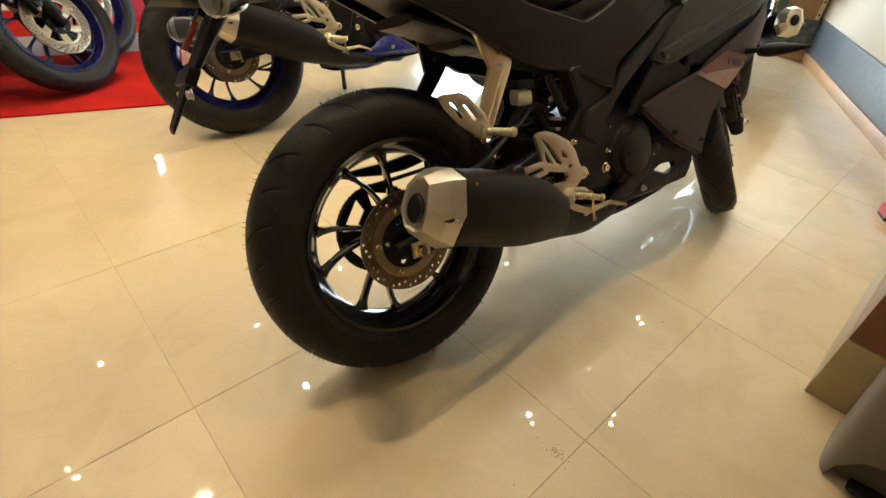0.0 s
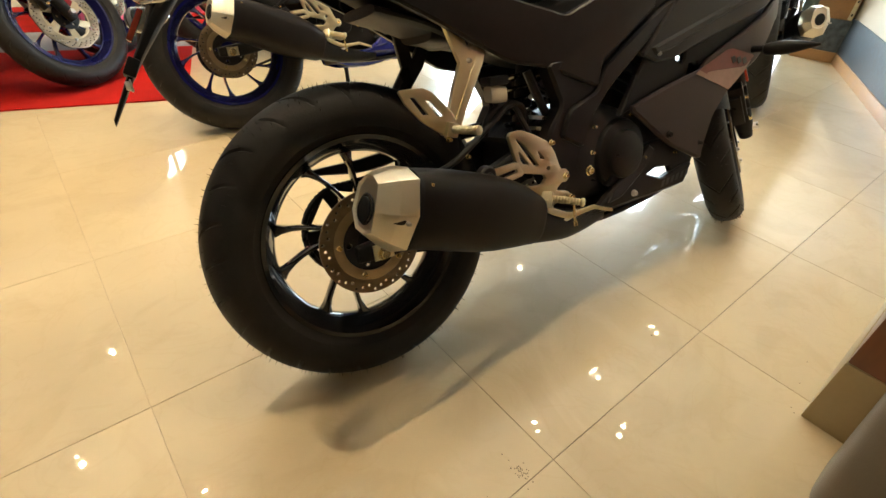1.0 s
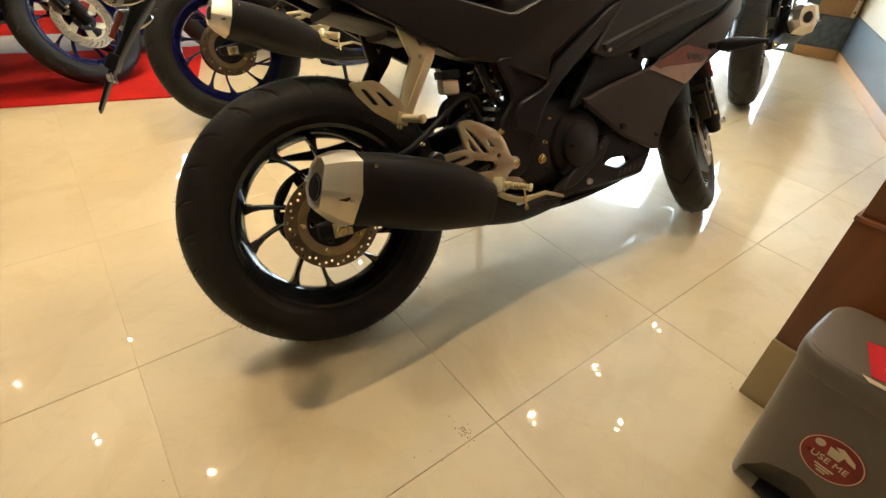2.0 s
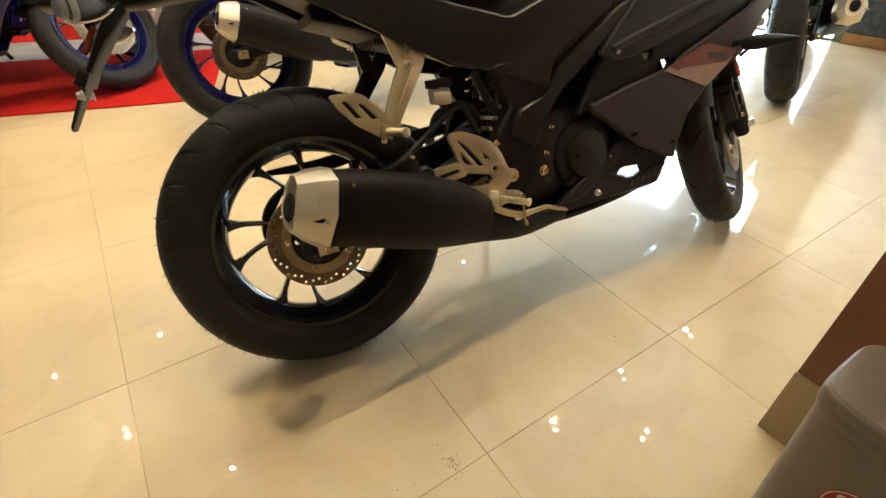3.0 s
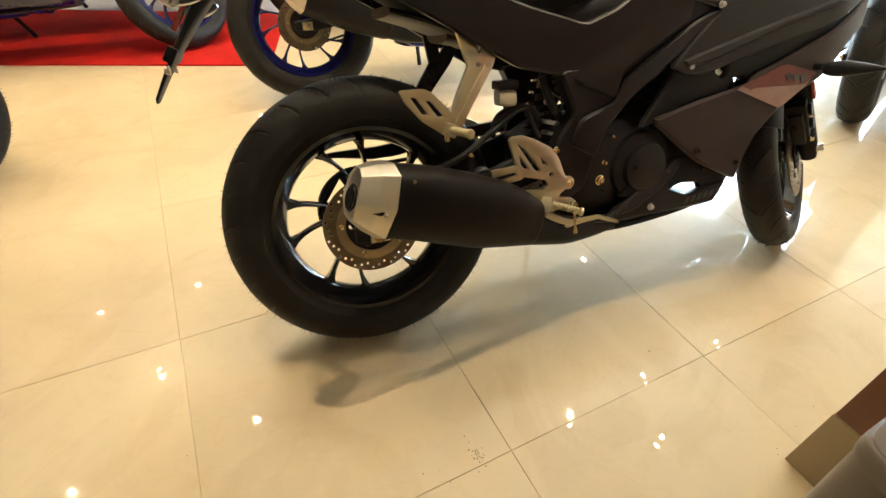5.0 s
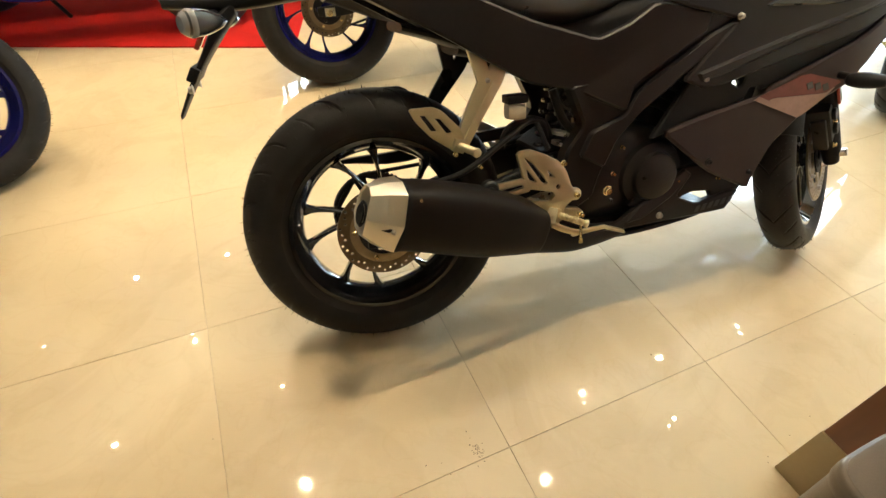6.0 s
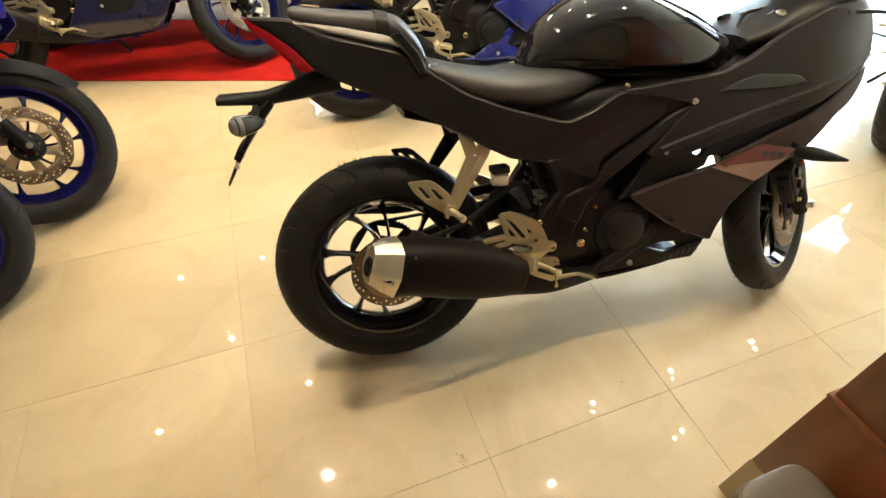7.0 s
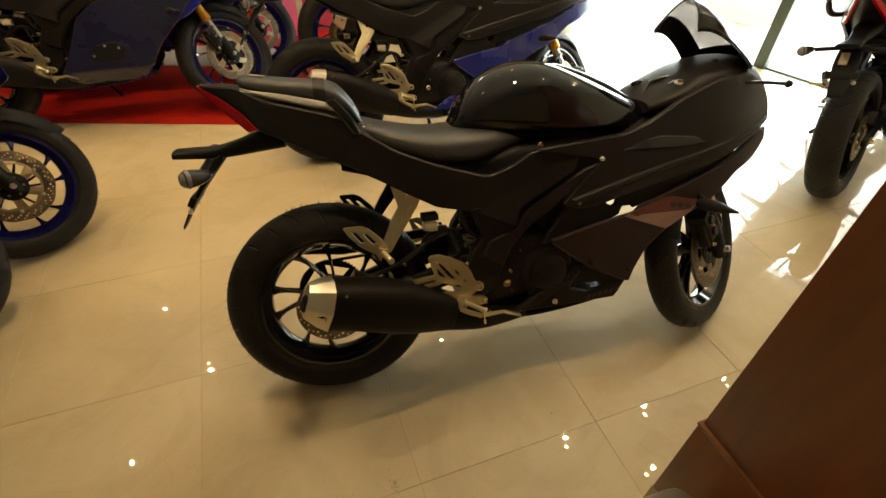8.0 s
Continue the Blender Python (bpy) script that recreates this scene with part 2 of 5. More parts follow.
REDCLOTH = mat("bright_red_plastic", (0.60, 0.02, 0.03), 0.4)
WALL = mat("cream_wall_paint", (0.72, 0.62, 0.46), 0.55, var=0.05, scale=2, fine=120, bump=0.1)
SKIRT = mat("dark_granite_skirting", (0.085, 0.105, 0.120), 0.42, var=0.45, scale=30, fine=200, spec=0.4)
CEILPAINT = mat("white_ceiling_paint", (0.84, 0.80, 0.72), 0.7, var=0.04, scale=2)
FRAMEMETAL = mat("grey_green_shopfront_frame", (0.13, 0.17, 0.15), 0.4, metal=0.3, var=0.1)
PANE = glass("shop_glass", (0.93, 0.96, 0.95))
PAVING = mat("street_concrete", (0.55, 0.53, 0.50), 0.85, var=0.2, scale=1.5, fine=40, bump=0.4)
LAMPLENS = glow("downlight_lens", (1.0, 0.84, 0.60), 30.0)
DIRT = mat("floor_dirt", (0.10, 0.075, 0.05), 0.9, var=0.4)
TRIMWHITE = mat("white_lamp_trim", (0.8, 0.79, 0.77), 0.35)
# emission stands in for the overexposed street; no such surface glows there
STREETGLOW = glow("street_glow", (0.86, 0.94, 1.0), 1.6)
SKYGLOW = glow("sky_glow", (0.95, 0.98, 1.0), 7.0)


# ---- building helpers ----
def part(name, bm, material, parent=None, label="", m=None, smooth=35):
    """Links a bmesh (or mesh) as one object under a thing or a part."""
    if isinstance(bm, bmesh.types.BMesh):
        bmesh.ops.remove_doubles(bm, verts=bm.verts, dist=1e-6)
        bmesh.ops.recalc_face_normals(bm, faces=bm.faces)
        me = bpy.data.meshes.new(name)
        bm.to_mesh(me)
        bm.free()
    else:
        me = bm
    if smooth:
        me.shade_smooth()
        me.set_sharp_from_angle(angle=radians(smooth))
    if not me.materials:
        me.materials.append(material)
    ob = new(name, me)
    ob.parent = parent
    if m is not None:
        ob.matrix_basis = m
    if label:
        tagged(ob, label)
    return ob


def bevelled(bm, width, seg=2, angle=30):
    edges = [e for e in bm.edges if len(e.link_faces) == 2 and e.calc_face_angle(0) > radians(angle)]
    if edges and width > 0:
        bmesh.ops.bevel(bm, geom=edges, offset=width, segments=seg, affect="EDGES", profile=0.6, clamp_overlap=True)
    return bm


def box(x0, x1, y0, y1, z0, z1, bevel=0.004, seg=2):
    bm = bmesh.new()
    bmesh.ops.create_cube(bm, size=1, matrix=Matrix.LocRotScale(((x0 + x1) / 2, (y0 + y1) / 2, (z0 + z1) / 2), None, (x1 - x0, y1 - y0, z1 - z0)))
    return bevelled(bm, bevel, seg)


def lathe(profile, seg=64, close=True):
    """Turns (r, y) points about the y axis; close: the profile is a loop."""
    bm = bmesh.new()
    rings = []
    for k in range(seg):
        a = 2 * math.pi * k / seg
        rings.append([bm.verts.new((r * math.cos(a), y, r * math.sin(a))) for r, y in profile])
    n = len(profile)
    for k in range(seg):
        p, q = rings[k], rings[(k + 1) % seg]
        for i in range(n if close else n - 1):
            j = (i + 1) % n
            bm.faces.new((p[i], p[j], q[j], q[i]))
    return bm


def cyl(r, y0, y1, seg=32, bevel=0.0015):
    b = min(bevel, r * 0.4, abs(y1 - y0) * 0.4)
    s = 1 if y1 > y0 else -1
    return lathe([(1e-5, y0), (r - b, y0), (r, y0 + s * b), (r, y1 - s * b), (r - b, y1), (1e-5, y1)], seg, close=False)


def tube(points, r, seg=10, closed_ends=True):
    """A round bar along points; r is one radius or one for each point."""
    pts = [Vector(p) for p in points]
    rs = r if isinstance(r, (list, tuple)) else [r] * len(pts)
    bm = bmesh.new()
    rings, up = [], Vector((0.13, 0.21, 0.97))
    for i, p in enumerate(pts):
        d = (pts[min(i + 1, len(pts) - 1)] - pts[max(i - 1, 0)]).normalized()
        side = d.cross(up).normalized()
        v = side.cross(d).normalized()
        rings.append([bm.verts.new(p + rs[i] * (math.cos(a) * side + math.sin(a) * v)) for a in (2 * math.pi * k / seg for k in range(seg))])
    for a, b in zip(rings, rings[1:]):
        for k in range(seg):
            bm.faces.new((a[k], a[(k + 1) % seg], b[(k + 1) % seg], b[k]))
    if closed_ends:
        bm.faces.new(rings[0])
        bm.faces.new(rings[-1])
    return bm


def smooth_path(points, n=6):
    """Catmull-Rom points between the given ones."""
    p = [Vector(q) for q in points]
    p = [2 * p[0] - p[1]] + p + [2 * p[-1] - p[-2]]
    out = []
    for i in range(1, len(p) - 2):
        for k in range(n):
            t = k / n
            a, b, c, d = p[i - 1], p[i], p[i + 1], p[i + 2]
            out.append(0.5 * (2 * b + (c - a) * t + (2 * a - 5 * b + 4 * c - d) * t * t + (3 * b - a - 3 * c + d) * t ** 3))
    return out + [p[-2]]


def sloft(stations, n=28, smooth_n=5):
    """A body along x from stations (x, y, z, half width, half height, squareness): superellipse sections, smoothly joined."""
    st = np.array(stations, float)
    rows = []
    ext = np.vstack([2 * st[0] - st[1], st, 2 * st[-1] - st[-2]])
    for i in range(1, len(ext) - 2):
        for k in range(smooth_n):
            t = k / smooth_n
            a, b, c, d = ext[i - 1], ext[i], ext[i + 1], ext[i + 2]
            rows.append(0.5 * (2 * b + (c - a) * t + (2 * a - 5 * b + 4 * c - d) * t * t + (3 * b - a - 3 * c + d) * t ** 3))
    rows.append(ext[-2])
    bm = bmesh.new()
    rings = []
    for x, y, z, w, h, sq in rows:
        ring = []
        for k in range(n):
            a = 2 * math.pi * k / n
            c, s = math.cos(a), math.sin(a)
            e = 2 / max(sq, 1.2)
            ring.append(bm.verts.new((x, y + max(w, 1e-3) * math.copysign(abs(c) ** e, c), z + max(h, 1e-3) * math.copysign(abs(s) ** e, s))))
        rings.append(ring)
    for a, b in zip(rings, rings[1:]):
        for k in range(n):
            bm.faces.new((a[k], a[(k + 1) % n], b[(k + 1) % n], b[k]))
    bm.faces.new(rings[0])
    bm.faces.new(rings[-1])
    return bm


def plate(outline, thick, holes=(), bevel=0.0012, y=0.0, round_it=0):
    """A flat plate with holes, drawn in x and z, its middle at y."""
    cu = bpy.data.curves.new("outline", "CURVE")
    cu.dimensions, cu.fill_mode, cu.extrude, cu.bevel_depth, cu.bevel_resolution = "2D", "BOTH", thick / 2 - bevel, bevel, 1
    for loop in (outline, *holes):
        pts = list(loop)
        for _ in range(round_it):
            pts = [q for a, b in zip(pts, pts[1:] + pts[:1]) for q in ((a[0] * .9 + b[0] * .1, a[1] * .9 + b[1] * .1), (a[0] * .1 + b[0] * .9, a[1] * .1 + b[1] * .9))]
        s = cu.splines.new("POLY")
        s.points.add(len(pts) - 1)
        s.use_cyclic_u = True
        for q, (x, z) in zip(s.points, pts):
            q.co = (x, z, 0, 1)
    ob = bpy.data.objects.new("outline", cu)
    me = bpy.data.meshes.new_from_object(ob)
    bpy.data.objects.remove(ob)
    bpy.data.curves.remove(cu)
    bm = bmesh.new()
    bm.from_mesh(me)
    bpy.data.meshes.remove(me)
    bm.transform(Matrix(((1, 0, 0, 0), (0, 0, -1, y), (0, 1, 0, 0), (0, 0, 0, 1))))
    return bm


def circle(cx, cz, r, n=12):
    return [(cx + r * math.cos(2 * math.pi * k / n), cz + r * math.sin(2 * math.pi * k / n)) for k in range(n)]


def panel(outline, depth, thick=0.006, cuts=2, soft=0.004, rounds=1):
    """A curved body panel: an outline in x and z, whose y comes from depth(x, z); its edge turns in by soft and it is thickened inwards."""
    pts = [Vector(p) for p in outline]
    for _ in range(rounds):
        pts = [q for a, b in zip(pts, pts[1:] + pts[:1]) for q in (a.lerp(b, 0.1), a.lerp(b, 0.9))]
    step = 0.05 if cuts < 2 else 0.022 if cuts == 2 else 0.014
    ring = []
    for a, b in zip(pts, pts[1:] + pts[:1]):
        n = max(1, int((b - a).length / step))
        ring += [a.lerp(b, k / n) for k in range(n)]
    n = len(ring)
    area = sum(a.x * b.y - b.x * a.y for a, b in zip(ring, ring[1:] + ring[:1]))
    turn = 1 if area > 0 else -1
    inner = []
    for k in range(n):
        d = (ring[(k + 1) % n] - ring[k - 1]).normalized()
        inner.append(ring[k] + Vector((-d.y, d.x)) * turn * min(0.006, max(soft, 0.001) * 1.2))

    def inside(p):
        hit = False
        for a, b in zip(inner, inner[1:] + inner[:1]):
            if (a.y > p.y) != (b.y > p.y) and p.x < (b.x - a.x) * (p.y - a.y) / (b.y - a.y) + a.x:
                hit = not hit
        return hit

    x0, x1, z0, z1 = min(p.x for p in ring), max(p.x for p in ring), min(p.y for p in ring), max(p.y for p in ring)
    extra = [Vector((x0 + step * (i + 0.5 * (j % 2)), z0 + step * 0.87 * j)) for i in range(int((x1 - x0) / step) + 2) for j in range(int((z1 - z0) / step / 0.87) + 2)]
    extra = [p for p in extra if inside(p) and min((p - q).length for q in inner) > step * 0.45]
    verts = ring + inner + extra
    edges = [(k, (k + 1) % n) for k in range(n)] + [(n + k, n + (k + 1) % n) for k in range(n)]
    vs, _, fs, orig, _, _ = delaunay_2d_cdt(verts, edges, [list(range(n))], 1, 1e-6)
    side = -1 if depth(pts[0].x, pts[0].y) < 0 else 1
    bm = bmesh.new()
    made = []
    for v, o in zip(vs, orig):
        edge = any(k < n for k in o)
        made.append(bm.verts.new((v.x, depth(v.x, v.y) - (side * soft if edge else 0), v.y)))
    for f in fs:
        if len(set(f)) > 2:
            bm.faces.new([made[k] for k in f])
    bmesh.ops.recalc_face_normals(bm, faces=bm.faces)
    geo = bmesh.ops.extrude_face_region(bm, geom=bm.faces[:])
    for v in (g for g in geo["geom"] if isinstance(g, bmesh.types.BMVert)):
        v.co.y -= side * thick
    return bm


def thing(name, m, label, category, group="", kind=""):
    e = new(name)
    e.empty_display_size = 0.1
    e.matrix_world = m
    return tagged(e, label, category, group, kind)


def joined(bms):
    out = bmesh.new()
    for b in bms:
        me = bpy.data.meshes.new("part")
        b.to_mesh(me)
        b.free()
        out.from_mesh(me)
        bpy.data.meshes.remove(me)
    return out


def carved(bm, cutter):
    """bm with the shape of cutter taken out of it."""
    obs = []
    for b in (bm, cutter):
        me = bpy.data.meshes.new("carved")
        b.to_mesh(me)
        b.free()
        obs.append(new("carved", me))
    mod = obs[0].modifiers.new("cut", "BOOLEAN")
    mod.operation, mod.object, mod.solver = "DIFFERENCE", obs[1], "EXACT"
    me = bpy.data.meshes.new_from_object(obs[0].evaluated_get(bpy.context.evaluated_depsgraph_get()))
    for ob in obs:
        bpy.data.objects.remove(ob)
    return me


def moved(bm, m):
    bm.transform(m)
    return bm


# ---- the motorcycle, built upright: x ahead, y to its left, z up, rear axle over the origin ----
REAR, FRONT = Vector((0, 0, 0.314)), Vector((1.325, 0, 0.293))


def tyre_mesh(radius, width, rim, grooves, seed):
    """A sports tyre: rounded crown with slanting cut grooves, sidewall and bead."""
    h = radius - rim
    prof = []
    for k in range(25):
        a = math.pi * (k / 24 - 0.5) * 1.0
        y = width / 2 * math.sin(a)
        r = radius - h * 0.62 * (1 - math.cos(a)) ** 1.15
        prof.append((r, y))
    prof = [(rim + 0.004, -width * 0.36), (rim + h * 0.18, -width * 0.46)] + prof + [(rim + h * 0.18, width * 0.46), (rim + 0.004, width * 0.36), (rim - 0.006, width * 0.33), (rim - 0.006, -width * 0.33)]
    per = 16
    seg = grooves * per
    bm = bmesh.new()
    rings = []
    for k in range(seg):
        ring = []
        for i, (r, y) in enumerate(prof):
            u = min(0.46, abs(y / width))
            a = 2 * math.pi * (k / seg - (1.9 * u - 0.9 * u * u) / grooves)
            long = (k // per) % 2 == 0
            if k % per < 1 and 4 < i < 24 and (0.05 if long else 0.20) < u < (0.40 if long else 0.45):
                r -= 0.0042
            ring.append(bm.verts.new((r * math.cos(a), y, r * math.sin(a))))
        rings.append(ring)
    n = len(prof)
    for k in range(seg):
        p, q = rings[k], rings[(k + 1) % seg]
        for i in range(n):
            bm.faces.new((p[i], p[(i + 1) % n], q[(i + 1) % n], q[i]))
    return bm


def spew_hairs(radius, width, count, seed):
    """The short rubber hairs that a new tyre keeps from its mould."""
    rng = random.Random(seed)
    bm = bmesh.new()
    for _ in range(count):
        a, u = rng.uniform(0, 2 * math.pi), rng.choice((-1, 1)) * rng.uniform(0.12, 0.47)
        y = width * u
        s = min(1.0, abs(u) * 2)
        r = radius - (radius - 0.216) * 0.62 * (1 - math.sqrt(max(0, 1 - s * s))) ** 1.15
        d = Vector((math.cos(a), 0.5 * math.copysign(1, u), math.sin(a))).normalized()
        base = Vector((r * math.cos(a), y, r * math.sin(a)))
        t = d.cross(Vector((0, 1, 0.3))).normalized() * 0.001
        b = d.cross(t).normalized() * 0.001
        tip = bm.verts.new(base + d * rng.uniform(0.005, 0.012))
        ring = [bm.verts.new(base - d * 0.001 + o) for o in (t, b, -t, -b)]
        for i in range(4):
            bm.faces.new((ring[i], ring[(i + 1) % 4], tip))
    return bm


def spoke_mesh(a0, a1, hub, rim, half):
    """One cast spoke from the hub at angle a0 to the rim at angle a1, flaring at the rim."""
    bm = bmesh.new()
    rows = []
    for k in range(9):
        t = k / 8
        r = hub + (rim - hub) * t
        a = radians(a0 + (a1 - a0) * t)
        w = 0.0066 - 0.0022 * math.sin(math.pi * min(1, t * 1.05)) + (0.009 * (max(0, t - 0.78) / 0.22) ** 2)
        d = half * (1 - 0.45 * t)
        c, tang = Vector((r * math.cos(a), 0, r * math.sin(a))), Vector((-math.sin(a), 0, math.cos(a)))
        rows.append([bm.verts.new(c + tang * (w * u) + Vector((0, d * v, 0))) for u, v in ((-1, -0.7), (-0.55, -1), (0.55, -1), (1, -0.7), (1, 0.7), (0.55, 1), (-0.55, 1), (-1, 0.7))])
    for p, q in zip(rows, rows[1:]):
        for i in range(8):
            bm.faces.new((p[i], p[(i + 1) % 8], q[(i + 1) % 8], q[i]))
    bm.faces.new(rows[0])
    bm.faces.new(rows[-1])
    return bm


def disc_mesh(r_out, r_in, thick, holes, wave=0.0, spider=0):
    out = [((r_out + wave * math.cos(10 * 2 * math.pi * k / 80)) * math.cos(2 * math.pi * k / 80), (r_out + wave * math.cos(10 * 2 * math.pi * k / 80)) * math.sin(2 * math.pi * k / 80)) for k in range(80)]
    cut = [circle(0, 0, r_in, 48)]
    band = r_out - r_in
    for k in range(holes):
        a = 2 * math.pi * k / holes
        for j, f in enumerate((0.78, 0.6, 0.42) if not spider else (0.86, 0.70)):
            aa = a + j * 2 * math.pi / holes / 3
            cut.append(circle((r_in + band * f) * math.cos(aa), (r_in + band * f) * math.sin(aa), 0.0034, 8))
    if spider:
        for k in range(spider):
            a = 2 * math.pi * k / spider
            cut.append([((r_in + band * f) * math.cos(a + o), (r_in + band * f) * math.sin(a + o)) for f, o in ((0.12, -0.18), (0.12, 0.20), (0.30, 0.40), (0.56, 0.42), (0.48, 0.1), (0.30, -0.12))])
    return plate(out, thick, cut, bevel=0.0003)


def sprocket_mesh(r, teeth, thick):
    out = []
    for k in range(teeth):
        for f, rr in ((0.0, r), (0.25, r), (0.5, r - 0.004), (0.75, r - 0.004)):
            a = 2 * math.pi * (k + f) / teeth
            out.append((rr * math.cos(a), rr * math.sin(a)))
    cuts = [circle(0, 0, 0.035, 24)]
    for k in range(5):
        a = 2 * math.pi * k / 5
        cuts.append([(q * math.cos(a + o), q * math.sin(a + o)) for q, o in ((0.056, -0.45), (0.056, 0.45), (0.092, 0.46), (0.092, -0.46))])
    return plate(out, thick, cuts, bevel=0.0004)


def bolt(parent, x, y, z, r=0.006, material=None, m=None, out=-1):
    """A flanged socket bolt head facing sideways."""
    flange = lathe([(1e-5, 0), (r * 1.25, 0), (r * 1.3, out * 0.0015), (r * 1.05, out * 0.003), (1e-5, out * 0.003)], 16, close=False)
    head = lathe([(r * 0.95, out * 0.0025), (r * 0.95, out * 0.008), (r * 0.8, out * 0.0095), (r * 0.5, out * 0.0095), (r * 0.42, out * 0.005), (1e-5, out * 0.005)], 12, close=False)
    bm = joined([flange, head])
    return part("bolt", bm, material or GOLD, parent, m=(m or Matrix()) @ pose(x, y, z), smooth=25)


def wheel(parent, name, m, radius, width, rim_r, rim_half, rim_mat, disc, phase, seed, front=False):
    rim = lathe([(rim_r + 0.010, -rim_half), (rim_r + 0.012, -rim_half + 0.004), (rim_r + 0.004, -rim_half + 0.012), (rim_r - 0.010, -rim_half + 0.022), (rim_r - 0.016, -0.008),
                 (rim_r - 0.016, 0.008), (rim_r - 0.010, rim_half - 0.022), (rim_r + 0.004, rim_half - 0.012), (rim_r + 0.012, rim_half - 0.004), (rim_r + 0.010, rim_half), (rim_r + 0.001, rim_half),
                 (rim_r - 0.006, rim_half - 0.010), (rim_r - 0.021, rim_half - 0.030), (rim_r - 0.026, 0.010), (rim_r - 0.026, -0.010), (rim_r - 0.021, -rim_half + 0.030), (rim_r - 0.006, -rim_half + 0.010), (rim_r + 0.001, -rim_half)], 96)
    w = part(name, rim, rim_mat, parent, m=m)
    tyre = part("tyre", tyre_mesh(radius, width, rim_r + 0.008, 26 if not front else 24, seed), RUBBER, w, smooth=28)
    tagged(part("mould_hair", spew_hairs(radius, width, 420, seed), RUBBER, w, smooth=0), "", "", "", "stuff")
    part("hub", lathe([(0.014, -0.062), (0.030, -0.062), (0.034, -0.055), (0.036, -0.02), (0.044, -0.012), (0.044, 0.012), (0.036, 0.02), (0.034, 0.058), (0.014, 0.058)], 40), rim_mat, w)
    for k in range(5):
        for s in (-1, 1):
            c = phase + 72 * k
            part("spoke", spoke_mesh(c - 18 + s * 9, c + s * 15, 0.036, rim_r - 0.020, 0.019), rim_mat, w)
    return w


def peg(parent, a, b, r):
    """A footrest with turned ribs and a ball end."""
    a, b = Vector(a), Vector(b)
    pts = [a.lerp(b, k / 23) for k in range(24)] + [b + (b - a) * 0.02]
    radii = [r * (1.0 if k % 2 else 0.84) for k in range(20)] + [r * 0.8, r * 1.12, r * 1.15, r * 1.05, r * 0.6]
    return part("footrest", tube(pts, radii, 12), ALU, parent, smooth=30)


def motorcycle(m, main, lower, rim_mat, label, group, decal):
    bike = thing("motorcycle", m, label, "motorcycle", group)
    # rear wheel
    rw = wheel(bike, "rear_wheel", Matrix.Translation(REAR), 0.314, 0.140, 0.206, 0.052, rim_mat, None, 177, 3)
    part("brake_disc", moved(disc_mesh(0.110, 0.082, 0.004, 15), pose(0, -0.066, 0)), DISCSTEEL, rw, "drilled brake disc")
    part("disc_inner_ring", moved(plate(circle(0, 0, 0.0825, 60), 0.0036, [circle(0, 0, 0.062, 48)]), pose(0, -0.0655, 0)), DISCRING, rw)
    part("disc_carrier", moved(joined([plate(circle(0, 0, 0.063, 40), 0.006, [circle(0, 0, 0.030, 24)] + [circle(0.047 * math.cos(a), 0.047 * math.sin(a), 0.008, 10) for a in (0.6, 1.86, 3.1, 4.4, 5.6)])]), pose(0, -0.060, 0)), DARKMETAL, rw)
    for k in range(5):
        a = radians(175 + 72 * k)
        bolt(rw, 0.070 * math.cos(a), -0.067, 0.070 * math.sin(a), 0.0048, GOLD)
    part("sprocket", moved(sprocket_mesh(0.106, 56, 0.007), pose(0, 0.070, 0)), DARKMETAL, rw)
    part("chain", joined([tube(smooth_path([(0.0, 0.070, 0.414), (0.25, 0.070, 0.425), (0.52, 0.070, 0.44)]), 0.0055, 6), tube(smooth_path([(0.0, 0.070, 0.214), (0.25, 0.070, 0.28), (0.52, 0.070, 0.36)]), 0.0055, 6),
                          tube([(0.100 * math.cos(a), 0.070, 0.314 + 0.100 * math.sin(a)) for a in (math.pi * (0.5 + k / 16) for k in range(17))], 0.007, 6)]), DARKMETAL, bike)
    part("chain_guard", panel([(-0.112, 0.450), (-0.047, 0.457), (0.057, 0.458), (0.098, 0.462), (0.240, 0.476), (0.400, 0.486), (0.400, 0.455), (0.200, 0.446), (0.101, 0.430), (0.040, 0.430), (-0.030, 0.442)], lambda x, z: 0.088, 0.012, 0, 0.003), SATIN, bike)
    # swing arm
    for s in (-1, 1):
        part("swingarm_leg", sloft([(-0.045, s * 0.094, 0.306, 0.010, 0.017, 4), (0.03, s * 0.094, 0.308, 0.012, 0.024, 4), (0.12, s * 0.094, 0.325, 0.013, 0.028, 4), (0.26, s * 0.095, 0.365, 0.014, 0.036, 4), (0.40, s * 0.094, 0.405, 0.016, 0.042, 4), (0.50, s * 0.085, 0.425, 0.020, 0.040, 4)], 20), PLASTIC, bike)
        part("chain_adjuster", plate([(-0.014, 0.288), (0.026, 0.288), (0.026, 0.318), (-0.014, 0.318)], 0.006, [circle(0.020, 0.309, 0.003)], y=s * 0.108), ALU, bike)
        part("axle_nut", moved(joined([cyl(0.014, 0, s * 0.004, 24), cyl(0.010, s * 0.004, s * 0.014, 6)]), pose(0.004, s * 0.111, 0.300)), GOLD, bike, smooth=25)
    part("swingarm_bridge", sloft([(0.40, 0, 0.415, 0.11, 0.024, 3), (0.44, 0, 0.42, 0.11, 0.034, 3), (0.50, 0, 0.42, 0.11, 0.03, 3)], 24), PLASTIC, bike)
    part("inner_mudguard", sloft([(0.08, 0, 0.745, 0.080, 0.010, 3), (0.18, 0, 0.715, 0.085, 0.012, 3), (0.27, 0, 0.675, 0.085, 0.012, 3)], 20), PLASTIC, bike)
